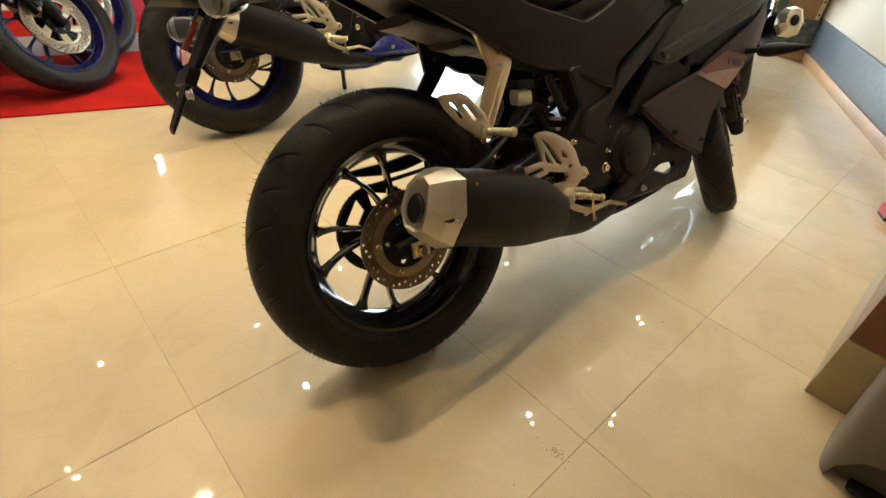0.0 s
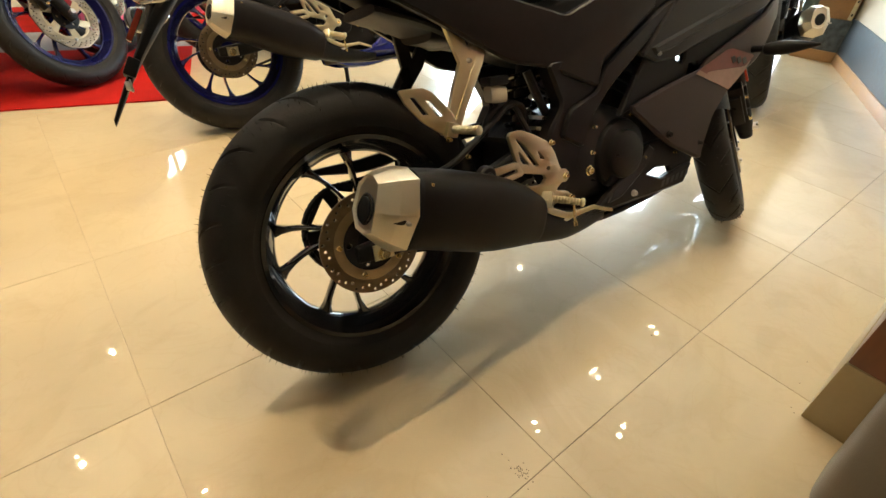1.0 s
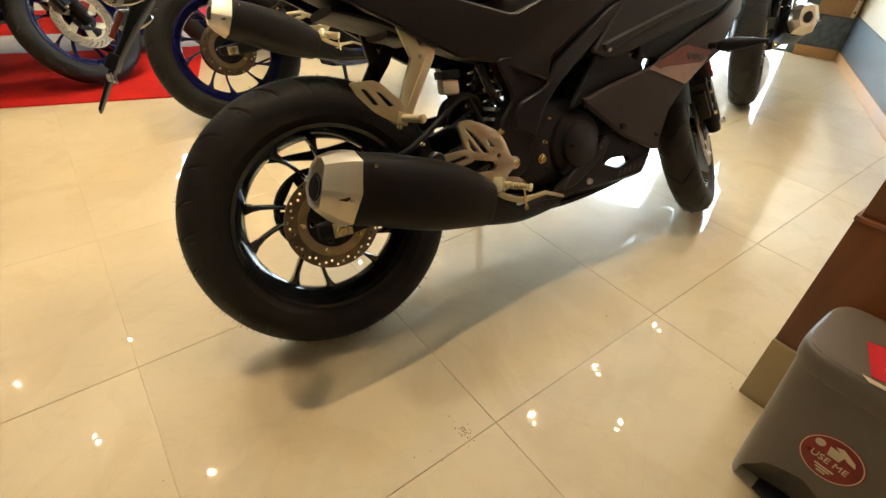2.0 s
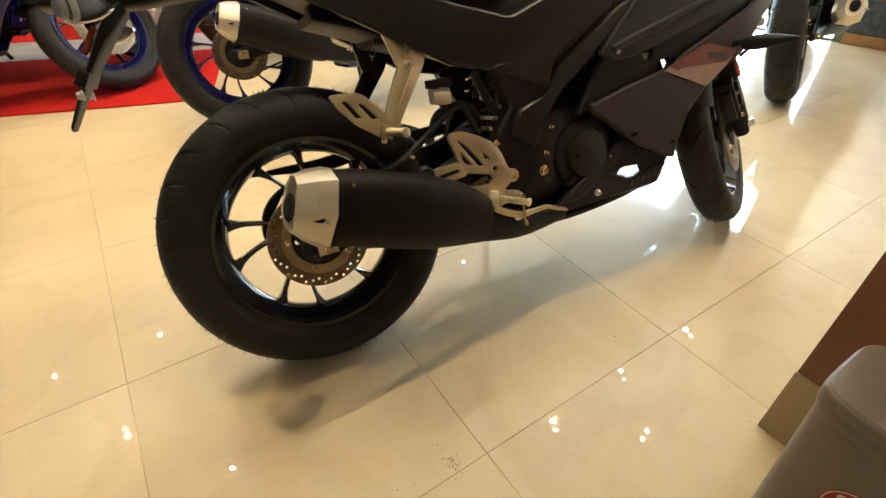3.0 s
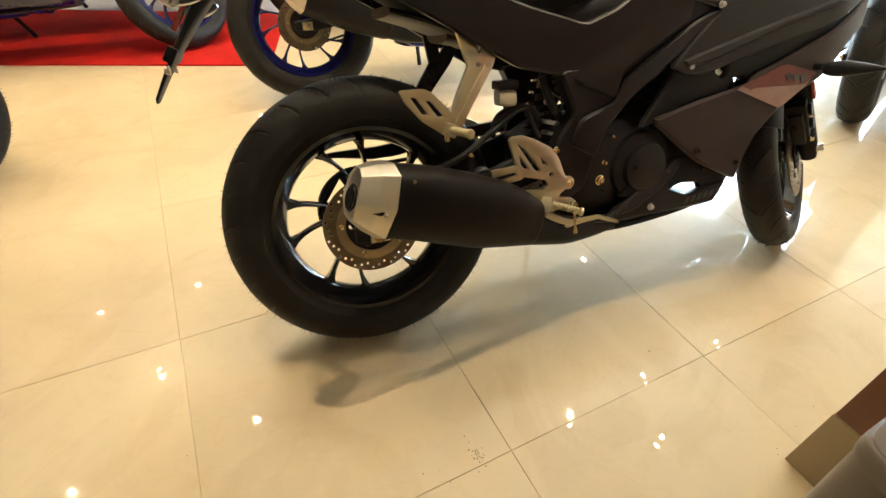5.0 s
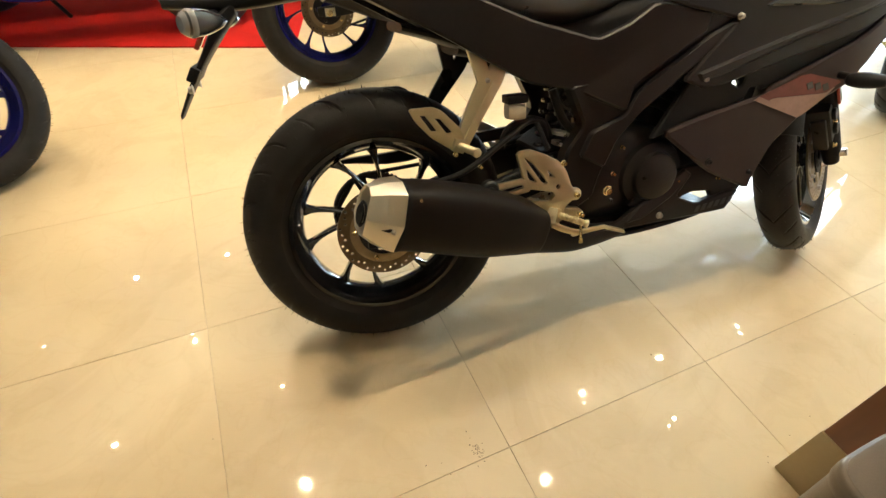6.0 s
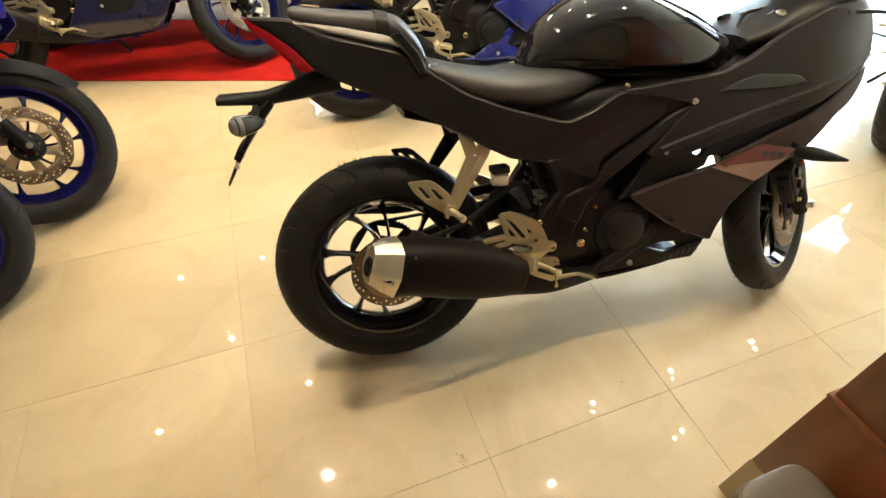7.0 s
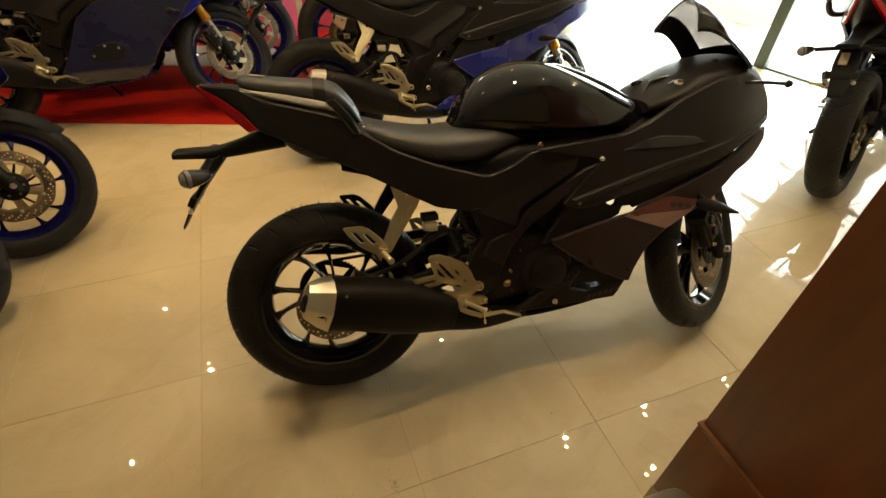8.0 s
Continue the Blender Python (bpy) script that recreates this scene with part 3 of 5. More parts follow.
    part("brake_caliper", moved(box(-0.03, 0.045, -0.10, -0.045, -0.03, 0.035, 0.008), pose(0.085, 0, 0.385, 0, 30)), DARKMETAL, bike)
    # exhaust
    def square_on(bm):
        # sections stand square on the silencer's axis, which runs back, out and up
        for v in bm.verts:
            x = v.co.x
            v.co.x += 0.33 * (v.co.z - (0.416 - 0.35 * x)) - 0.22 * (v.co.y + 0.2175 - 0.21 * x)
        return bm

    shell = sloft([(0.004, -0.216, 0.412, 0.062, 0.068, 2.9), (0.05, -0.208, 0.399, 0.063, 0.070, 2.9), (0.10, -0.197, 0.382, 0.064, 0.073, 2.9), (0.20, -0.178, 0.346, 0.063, 0.075, 2.9), (0.275, -0.161, 0.319, 0.061, 0.068, 2.9), (0.322, -0.150, 0.299, 0.057, 0.059, 2.9), (0.342, -0.146, 0.290, 0.055, 0.055, 2.9), (0.346, -0.145, 0.288, 0.052, 0.052, 2.9)], 32)
    muf = part("muffler", square_on(shell), EXH, bike, "satin black muffler shell")
    part("seam_band", square_on(sloft([(-0.003, -0.2175, 0.415, 0.0635, 0.0695, 2.9), (0.005, -0.2160, 0.412, 0.0640, 0.0700, 2.9)], 40)), PLASTIC, muf)
    bm = bmesh.new()
    rings = []
    outline = ((-0.30, 1.02), (-0.86, 0.78), (-1.06, -0.06), (-0.74, -0.90), (-0.10, -1.05), (0.70, -0.85), (1.03, -0.1), (0.88, 0.70), (0.35, 1.02))
    for x, y, z, w_, up_, low_, push in ((-0.004, -0.2175, 0.415, 0.0640, 0.0690, 0.0690, 0), (-0.034, -0.224, 0.424, 0.0530, 0.0635, 0.0560, 0), (-0.066, -0.233, 0.434, 0.0300, 0.0510, 0.0400, 0.004), (-0.063, -0.233, 0.434, 0.0265, 0.0460, 0.0350, 0.004)):
        rings.append([bm.verts.new((x + push * abs(v), y + u * w_, z + v * (up_ if v > 0 else low_))) for u, v in outline])
    for a, c in zip(rings, rings[1:]):
        for k in range(9):
            bm.faces.new((a[k], a[(k + 1) % 9], c[(k + 1) % 9], c[k]))
    bm.faces.new(rings[-1])
    bm.faces.new(rings[0])
    bmesh.ops.recalc_face_normals(bm, faces=bm.faces)
    square_on(bm)
    bmesh.ops.bevel(bm, geom=[e for e in bm.edges if e.calc_face_angle(0) > radians(9)], offset=0.0014, segments=2, affect="EDGES", profile=0.5, clamp_overlap=True)
    part("end_cap", bm, CAPALU, muf, "silver faceted exhaust end cap", smooth=14)
    part("outlet_pipe", square_on(moved(lathe([(0.016, -0.004), (0.0205, 0.002), (0.0185, 0.0035), (0.016, 0.0), (0.015, -0.05), (0.017, -0.05)], 28), pose(-0.062, -0.237, 0.434, 0, 0, 90) @ Matrix.Diagonal((1, 1, 1.25, 1)))), DARKMETAL, muf)
    # solid black disc gives the darkness inside the outlet
    part("bore_disc", square_on(moved(cyl(0.017, 0, 0.003, 28), pose(-0.0650, -0.237, 0.434, 0, 0, 90) @ Matrix.Diagonal((1, 1, 1.25, 1)))), PLASTIC, muf)
    part("cap_slot", square_on(sloft([(-0.044, -0.2660, 0.410, 0.003, 0.0015, 3), (-0.036, -0.2710, 0.410, 0.004, 0.004, 3), (-0.026, -0.2760, 0.408, 0.003, 0.0055, 3), (-0.022, -0.2775, 0.408, 0.002, 0.003, 3)], 12)), DARKMETAL, muf)
    bolt(muf, -0.013, -0.281, 0.404, 0.0035, STEEL)
    bolt(muf, 0.048, -0.262, 0.4535, 0.0034)
    bolt(muf, 0.200, -0.222, 0.392, 0.0032)
    part("exhaust_pipe", tube(smooth_path([(0.34, -0.140, 0.296), (0.42, -0.118, 0.262), (0.55, -0.09, 0.238), (0.72, -0.05, 0.232), (0.86, -0.02, 0.27), (0.92, 0, 0.36)]), 0.026, 14), DARKMETAL, bike)
    part("heat_shield", sloft([(0.30, -0.158, 0.298, 0.046, 0.052, 3), (0.36, -0.150, 0.276, 0.044, 0.046, 3), (0.44, -0.142, 0.248, 0.038, 0.034, 3), (0.52, -0.132, 0.236, 0.030, 0.024, 3), (0.60, -0.12, 0.232, 0.024, 0.016, 3)], 20), PLASTIC, bike)
    # passenger footrests
    for s in (-1, 1):
        y = s * 0.150
        lean_in = Matrix(((1, 0, 0, 0), (0, 1, -s * 0.22, s * 0.22 * 0.51), (0, 0, 1, 0), (0, 0, 0, 1)))
        br = part("pillion_bracket", moved(plate([(0.158, 0.508), (0.184, 0.514), (0.206, 0.545), (0.272, 0.632), (0.292, 0.672), (0.298, 0.720), (0.276, 0.722), (0.268, 0.682), (0.245, 0.650), (0.234, 0.690), (0.222, 0.735), (0.196, 0.735), (0.212, 0.672), (0.222, 0.634), (0.192, 0.585), (0.172, 0.546)], 0.013, y=y, bevel=0.003), lean_in), ALU if s < 0 else DARKMETAL, bike, "bare aluminium pillion footrest bracket" if s < 0 else "")
        part("heel_plate", plate([(0.062, 0.602), (0.110, 0.601), (0.128, 0.592), (0.164, 0.554), (0.174, 0.532), (0.148, 0.511), (0.104, 0.542), (0.074, 0.577)], 0.008,
                                 [[(0.080, 0.590), (0.094, 0.588), (0.119, 0.552), (0.104, 0.553)], [(0.110, 0.582), (0.125, 0.578), (0.151, 0.546), (0.136, 0.545)]], y=y + s * 0.010, bevel=0.0012, round_it=1), ALU if s < 0 else DARKMETAL, br)
        peg(br, (0.160, s * 0.162, 0.520), (0.176, s * 0.235, 0.519), 0.0085)
        part("footrest_clamp", moved(box(-0.013, 0.013, -0.014, 0.014, -0.013, 0.013, 0.003), pose(0.160, s * 0.160, 0.519, 0, 20)), ALU, br)
        part("bracket_rib", moved(plate([(0.176, 0.527), (0.186, 0.523), (0.262, 0.625), (0.253, 0.634)], 0.004, y=y + s * 0.0075, bevel=0.001), lean_in), ALU, br)
        bolt(br, 0.152, s * 0.164, 0.502, 0.0045, out=s)
        bolt(br, 0.240, s * 0.127, 0.636, 0.0045, STEEL, out=s)
    # rider footrests and rear brake
    for s in (-1, 1):
        y = s * 0.172
        hp = part("rearset_plate", plate([(0.288, 0.483), (0.294, 0.489), (0.318, 0.490), (0.351, 0.476), (0.386, 0.456), (0.400, 0.440), (0.408, 0.427), (0.420, 0.396), (0.428, 0.385), (0.440, 0.384), (0.447, 0.377), (0.447, 0.366), (0.440, 0.359), (0.426, 0.360), (0.412, 0.350), (0.404, 0.336), (0.410, 0.322), (0.388, 0.318), (0.362, 0.336), (0.310, 0.360), (0.308, 0.370), (0.340, 0.366), (0.372, 0.364), (0.384, 0.376), (0.378, 0.388), (0.345, 0.397), (0.318, 0.404), (0.306, 0.424)], 0.011,
                                          [[(0.300, 0.477), (0.306, 0.478), (0.326, 0.462), (0.366, 0.410), (0.356, 0.406), (0.346, 0.412)], [(0.307, 0.450), (0.312, 0.451), (0.336, 0.419), (0.332, 0.414), (0.318, 0.420), (0.311, 0.430)], [(0.358, 0.442), (0.364, 0.441), (0.380, 0.424), (0.379, 0.418), (0.366, 0.421)], circle(0.389, 0.398, 0.0075)], y=y, bevel=0.0022, round_it=1), ALU, bike, "bare aluminium footrest plate with triangular cut-outs")
        part("hanger_arm", plate([(0.305, 0.428), (0.244, 0.424), (0.228, 0.420), (0.226, 0.408), (0.254, 0.391), (0.320, 0.399)], 0.010, [[(0.249, 0.412), (0.301, 0.417), (0.306, 0.407), (0.258, 0.399)]], y=y + s * 0.001, bevel=0.0018, round_it=1), ALU, hp)
        part("peg_hanger", plate([(0.366, 0.352), (0.396, 0.350), (0.414, 0.338), (0.450, 0.330), (0.462, 0.320), (0.458, 0.308), (0.440, 0.304), (0.420, 0.312), (0.398, 0.306), (0.376, 0.318)], 0.012, [circle(0.449, 0.318, 0.005)], y=y - s * 0.010, bevel=0.002, round_it=1), ALU, hp)
        part("clevis", moved(joined([box(-0.003, 0.003, -0.012, 0.012, -0.016, 0.016, 0.002), moved(box(-0.003, 0.003, -0.012, 0.012, -0.016, 0.016, 0.002), pose(0.022, 0, 0)), moved(cyl(0.004, -0.018, 0.018, 10), pose(0.011, 0, 0, 0, 0, 90))]), pose(0.372, s * 0.186, 0.330, 0, 30, -s * 40)), ALU, hp)
        peg(hp, (0.385, s * 0.180, 0.332), (0.438, s * 0.232, 0.318), 0.0085)
        part("footrest_clamp", moved(box(-0.014, 0.014, -0.012, 0.012, -0.015, 0.015, 0.003), pose(0.380, s * 0.180, 0.332, 0, 25, -s * 40)), ALU, hp)
        for bx, bz in ((0.436, 0.372), (0.452, 0.319), (0.378, 0.320), (0.398, 0.452)):
            bolt(hp, bx, s * 0.178, bz, 0.0055, out=s)
        if s < 0:
            part("rubber_mount", moved(joined([cyl(0.020, 0, -0.022, 28, 0.004), cyl(0.008, -0.022, -0.027, 6)]), pose(0.221, -0.168, 0.419)), HOSE, hp)
            part("brake_pedal", sloft([(0.370, -0.186, 0.312, 0.005, 0.008, 3), (0.395, -0.188, 0.298, 0.005, 0.009, 3), (0.436, -0.19, 0.281, 0.004, 0.0075, 3), (0.475, -0.192, 0.282, 0.004, 0.006, 3), (0.505, -0.195, 0.284, 0.004, 0.0055, 3), (0.515, -0.197, 0.281, 0.008, 0.005, 3), (0.556, -0.20, 0.266, 0.009, 0.0045, 3)], 14), ALU, hp)
            part("pedal_spring", joined([tube([(0.440, -0.198, 0.308), (0.443, -0.199, 0.258)], 0.003, 8), tube([(0.4425, -0.199, 0.266), (0.4435, -0.199, 0.256)], 0.005, 8)]), GOLD, hp)
            part("return_clip", tube(smooth_path([(0.37, -0.17, 0.292), (0.40, -0.175, 0.275), (0.44, -0.178, 0.268), (0.47, -0.178, 0.282)]), 0.004, 6), STEEL, hp)
            part("master_cylinder", moved(cyl(0.014, 0, 0.06, 16), pose(0.375, -0.150, 0.43, -60, 0, 0)), DARKMETAL, hp)
    # engine and frame
    part("crankcase", bevelled(sloft([(0.40, 0, 0.36, 0.10, 0.09, 5), (0.48, 0, 0.37, 0.125, 0.115, 5), (0.62, 0, 0.38, 0.130, 0.125, 5), (0.76, 0, 0.36, 0.120, 0.100, 5), (0.84, 0, 0.36, 0.08, 0.07, 5)], 28), 0), DARKMETAL, bike)
    cl = part("clutch_cover", moved(lathe([(1e-4, -0.034), (0.050, -0.034), (0.058, -0.030), (0.062, -0.018), (0.082, -0.012), (0.088, 0.0), (0.088, 0.03), (1e-4, 0.03)], 48, close=False), pose(0.668, -0.128, 0.372)), DARKMETAL, bike)
    for bx, bz, br in ((0.578, 0.453, 0.0042), (0.706, 0.462, 0.0034), (0.757, 0.376, 0.0034)):
        bolt(cl, bx, -0.132, bz, br)
    part("cylinder_block", moved(box(-0.07, 0.07, -0.09, 0.09, -0.02, 0.20, 0.012), pose(0.74, 0, 0.47, 0, 25)), DARKMETAL, bike)
    for k in range(6):
        part("cooling_fin", moved(box(-0.08, 0.08, -0.10, 0.10, 0, 0.005, 0.001), pose(0.74, 0, 0.47, 0, 25) @ pose(0, 0, 0.03 + 0.025 * k)), DARKMETAL, bike)
    part("radiator", moved(box(-0.015, 0.015, -0.14, 0.14, -0.10, 0.12, 0.004), pose(0.985, 0, 0.675, 0, -14)), DARKMETAL, bike)
    bolt(bike, 0.527, -0.164, 0.362, 0.0095)
    bolt(bike, 0.541, -0.160, 0.335, 0.0035, DARKMETAL)
    bolt(bike, 0.538, -0.162, 0.402, 0.0042)
    bolt(bike, 0.225, -0.112, 0.450, 0.0042)
    for s in (-1, 1):
        part("frame_spar", panel([(0.745, 0.742), (0.825, 0.726), (0.700, 0.596), (0.605, 0.530), (0.550, 0.470), (0.520, 0.400), (0.505, 0.340), (0.445, 0.305), (0.405, 0.365), (0.425, 0.470), (0.462, 0.520), (0.416, 0.612), (0.550, 0.622), (0.660, 0.702)], lambda x, z: s * (0.138 + 0.06 * (z - 0.30)), 0.030, 3, 0.007), SATIN, bike)
        part("spar_rib", panel([(0.452, 0.452), (0.474, 0.508), (0.558, 0.538), (0.578, 0.588), (0.660, 0.640), (0.748, 0.692), (0.822, 0.724), (0.790, 0.680), (0.690, 0.604), (0.600, 0.538), (0.545, 0.478), (0.520, 0.415)], lambda x, z: s * (0.148 + 0.07 * (z - 0.30)), 0.012, 3, 0.006), SATIN, bike)
        part("side_cover", panel([(0.082, 0.764), (0.105, 0.845), (0.135, 0.852), (0.226, 0.790), (0.340, 0.742), (0.476, 0.700), (0.545, 0.725), (0.605, 0.762), (0.745, 0.744), (0.726, 0.694), (0.640, 0.646), (0.566, 0.602), (0.552, 0.546), (0.490, 0.572), (0.425, 0.602), (0.330, 0.622), (0.254, 0.665), (0.180, 0.710)],
                                 lambda x, z: s * (0.114 + 0.056 * (max(0, min(1, (x - 0.08) / 0.55)) ** 0.8) - 0.06 * max(0, z - 0.70) + min(0.010, 0.22 * max(0, 0.481 * (x - 0.436) - 0.877 * (z - 0.596)))), 0.012, 3, 0.004), SATIN, bike)
        part("upper_fairing", panel([(0.600, 0.766), (0.760, 0.778), (0.880, 0.786), (0.960, 0.815), (1.060, 0.868), (1.180, 0.912), (1.300, 0.925), (1.390, 0.890), (1.440, 0.826), (1.450, 0.765), (1.370, 0.738), (1.180, 0.668), (0.960, 0.618), (0.800, 0.580), (0.742, 0.578), (0.692, 0.598), (0.745, 0.655), (0.812, 0.716), (0.700, 0.742)],
                                    (lambda s: lambda x, z: s * max(0.03, 0.180 - 1.15 * max(0, x - 1.15) ** 2 - 0.18 * max(0, z - 0.78)))(s), 0.010, 3, 0.004), main if main is not BLUE else SATIN, bike)
        part("fairing_scoop", panel([(0.866, 0.738), (0.930, 0.762), (0.985, 0.772), (1.100, 0.760), (1.150, 0.738), (1.060, 0.730)], (lambda s: lambda x, z: s * max(0.03, 0.1835 - 0.18 * max(0, z - 0.78)))(s), 0.006, 3, 0.003), GLOSS, bike, "dark glossy recess in the fairing" if s < 0 else "")
        part("fairing_fin", panel([(0.716, 0.612), (0.790, 0.632), (0.980, 0.680), (1.250, 0.742), (1.425, 0.782), (1.430, 0.772), (1.230, 0.722), (0.980, 0.660), (0.790, 0.602), (0.730, 0.594)], (lambda s: lambda x, z: s * max(0.03, 0.186 - 1.15 * max(0, x - 1.15) ** 2))(s), 0.008, 3, 0.006), main if main is not BLUE else SATIN, bike)
        part("fairing_vent", panel([(0.640, 0.470), (0.730, 0.600), (0.800, 0.590), (0.842, 0.606), (0.848, 0.574), (0.868, 0.564), (0.880, 0.572), (0.884, 0.616), (1.200, 0.700), (1.300, 0.690), (1.180, 0.610), (0.940, 0.550), (0.932, 0.560), (0.902, 0.560), (0.892, 0.532), (0.655, 0.470)], (lambda s: lambda x, z: s * max(0.03, 0.156 - 1.0 * max(0, x - 1.15) ** 2))(s), 0.010, 2, 0.004), PLASTIC, bike)
        low = part("lower_fairing", panel([(0.652, 0.486), (0.780, 0.516), (0.896, 0.536), (0.936, 0.543), (0.952, 0.562), (1.060, 0.600), (1.200, 0.652), (1.360, 0.728), (1.450, 0.745), (1.462, 0.700), (1.380, 0.650), (1.300, 0.625), (1.200, 0.545), (1.120, 0.512), (1.050, 0.472), (0.985, 0.415), (0.950, 0.350), (0.934, 0.308), (0.800, 0.372)],
                                          (lambda s: lambda x, z: s * max(0.03, 0.174 - 1.1 * max(0, x - 1.15) ** 2 + 0.01 * min(1, max(0, 0.55 - z) * 4)))(s), 0.008, 3, 0.005), lower, bike, "deep blue lower fairing panel" if lower is BLUE else "matt brown-black lower fairing panel")
        bolt(bike, 0.790, s * 0.183, 0.401, 0.0075, PLASTIC, out=s)
        bolt(bike, 0.925, s * 0.180, 0.355, 0.0055, PLASTIC, out=s)
        on_low = (lambda s: lambda x, z: s * (0.1752 + 0.01 * min(1, max(0, 0.55 - z) * 4)))(s)
        part("decal_red" if decal else "decal", panel([(0.903, 0.537), (1.046, 0.583), (1.168, 0.553), (1.122, 0.529), (0.956, 0.534), (0.930, 0.522)], on_low, 0.003, 2, 0), DECALRED if decal else BLUE, low, "red fading fairing decal" if decal else "")
        part("decal_white", panel([(0.932, 0.5215), (0.957, 0.533), (1.122, 0.528), (1.150, 0.542), (1.122, 0.518), (1.060, 0.482), (1.045, 0.477)], on_low, 0.003, 2, 0), DECALWHITE if decal else BLUE, low)
        part("decal_edge", panel([(0.899, 0.534), (0.914, 0.541), (1.052, 0.483), (1.045, 0.477)], (lambda s: lambda x, z: s * (0.1768 + 0.01 * min(1, max(0, 0.55 - z) * 4)))(s), 0.002, 2, 0, 0), DECALWHITE if decal else BLUE, low)
        if decal:
            for k in range(3):
                part("decal_mark", panel([(1.050 + 0.026 * k, 0.558 - 0.004 * k), (1.066 + 0.026 * k, 0.562 - 0.004 * k), (1.076 + 0.026 * k, 0.546 - 0.004 * k), (1.060 + 0.026 * k, 0.542 - 0.004 * k)], (lambda s: lambda x, z: s * 0.1775)(s), 0.001, 1, 0, 0), MARK, low)
        belly = part("belly_pan", panel([(0.440, 0.252), (0.567, 0.260), (0.628, 0.302), (0.690, 0.332), (0.750, 0.382), (0.776, 0.364), (0.738, 0.308), (0.806, 0.280), (0.886, 0.298), (0.934, 0.300), (0.914, 0.262), (0.892, 0.232), (0.800, 0.226), (0.784, 0.224), (0.764, 0.200), (0.674, 0.206), (0.657, 0.197), (0.584, 0.187), (0.478, 0.196), (0.430, 0.214)],
                                        (lambda s: lambda x, z: s * (0.158 - 1.5 * max(0, 0.25 - z)))(s), 0.012, 3, 0.004), BLUE if lower is BLUE else SATIN, bike)
        part("belly_strut", panel([(0.585, 0.262), (0.628, 0.303), (0.690, 0.334), (0.748, 0.382), (0.774, 0.364), (0.728, 0.316), (0.640, 0.268)], (lambda s: lambda x, z: s * (0.168 - 0.16 * (z - 0.26) + 0.03 * (x - 0.66)))(s), 0.008, 3, 0.004), BLUE if lower is BLUE else SATIN, belly)
        part("belly_side", panel([(0.600, 0.300), (0.640, 0.345), (0.720, 0.380), (0.800, 0.385), (0.950, 0.365), (0.962, 0.330), (0.935, 0.286), (0.858, 0.284), (0.846, 0.306), (0.790, 0.312), (0.740, 0.296)], (lambda s: lambda x, z: s * 0.150)(s), 0.012, 1, 0.003), PLASTIC, bike)
        part("inner_panel", panel([(0.66, 0.30), (0.70, 0.47), (0.80, 0.50), (0.98, 0.43), (0.955, 0.345), (0.80, 0.325)], (lambda s: lambda x, z: s * 0.122)(s), 0.008, 1, 0.003), PLASTIC, bike)
        bolt(belly, 0.690, s * 0.160, 0.268, 0.007, STEEL, out=s)
        bolt(bike, 0.735, s * 0.152, 0.352, 0.0035, out=s)
        bolt(bike, 0.860, s * 0.152, 0.340, 0.0035, out=s)
        for k in range(6):
            part("belly_mark", panel([(0.800 + 0.020 * k, 0.256 + 0.002 * k), (0.812 + 0.020 * k, 0.257 + 0.002 * k), (0.818 + 0.020 * k, 0.274 + 0.002 * k), (0.806 + 0.020 * k, 0.272 + 0.002 * k)], (lambda s: lambda x, z: s * 0.1595)(s), 0.001, 0, 0, 0), MARK if decal else WHITE, belly)
        bolt(bike, 0.744, s * 0.176, 0.597, 0.006, STEEL, out=s)
        bolt(bike, 0.806, s * 0.180, 0.722, 0.006, STEEL, out=s)
        bolt(bike, 0.630, s * 0.150, 0.772, 0.0055, GOLD, out=s)
    part("belly_floor", sloft([(0.44, 0, 0.225, 0.12, 0.012, 5), (0.62, 0, 0.215, 0.13, 0.010, 5), (0.80, 0, 0.228, 0.13, 0.010, 5), (0.90, 0, 0.240, 0.12, 0.010, 5)], 24), PLASTIC, bike)
    part("inner_frame", sloft([(0.20, 0, 0.72, 0.070, 0.040, 4), (0.34, 0, 0.70, 0.090, 0.050, 4), (0.50, 0, 0.68, 0.110, 0.080, 4), (0.70, 0, 0.70, 0.130, 0.100, 4), (0.95, 0, 0.72, 0.130, 0.100, 4), (1.15, 0, 0.76, 0.11, 0.09, 4)], 24), PLASTIC, bike)
    # nose and screen
    nose = part("nose_cowl", sloft([(0.98, 0, 0.84, 0.120, 0.02, 2.6), (1.08, 0, 0.860, 0.148, 0.052, 2.5), (1.18, 0, 0.865, 0.152, 0.092, 2.5), (1.28, 0, 0.860, 0.138, 0.112, 2.5), (1.35, 0, 0.845, 0.118, 0.108, 2.6), (1.41, 0, 0.815, 0.085, 0.088, 2.6), (1.455, 0, 0.775, 0.045, 0.05, 2.4)], 32), SATIN if main is not BLUE else main, bike)
    for s in (-1, 1):
        part("headlight", sloft([(1.37, s * 0.070, 0.79, 0.035, 0.018, 3), (1.42, s * 0.060, 0.775, 0.030, 0.016, 3), (1.45, s * 0.045, 0.765, 0.018, 0.010, 3)], 16), CLEAR, nose)
    bm = bmesh.new()
    grid = []
    for i in range(11):
        t = i / 10
        row = []
        for j in range(13):
            u = j / 6 - 1
            wide = 0.146 - 0.044 * t
            x = 1.362 - 0.205 * t - (0.075 - 0.040 * t) * abs(u) ** 2.2
            z = 0.950 + 0.180 * math.sin(t * 1.4) / math.sin(1.4) - (0.012 + 0.070 * t) * abs(u) ** 2.0
            row.append(bm.verts.new((x, u * wide, z)))
        grid.append(row)
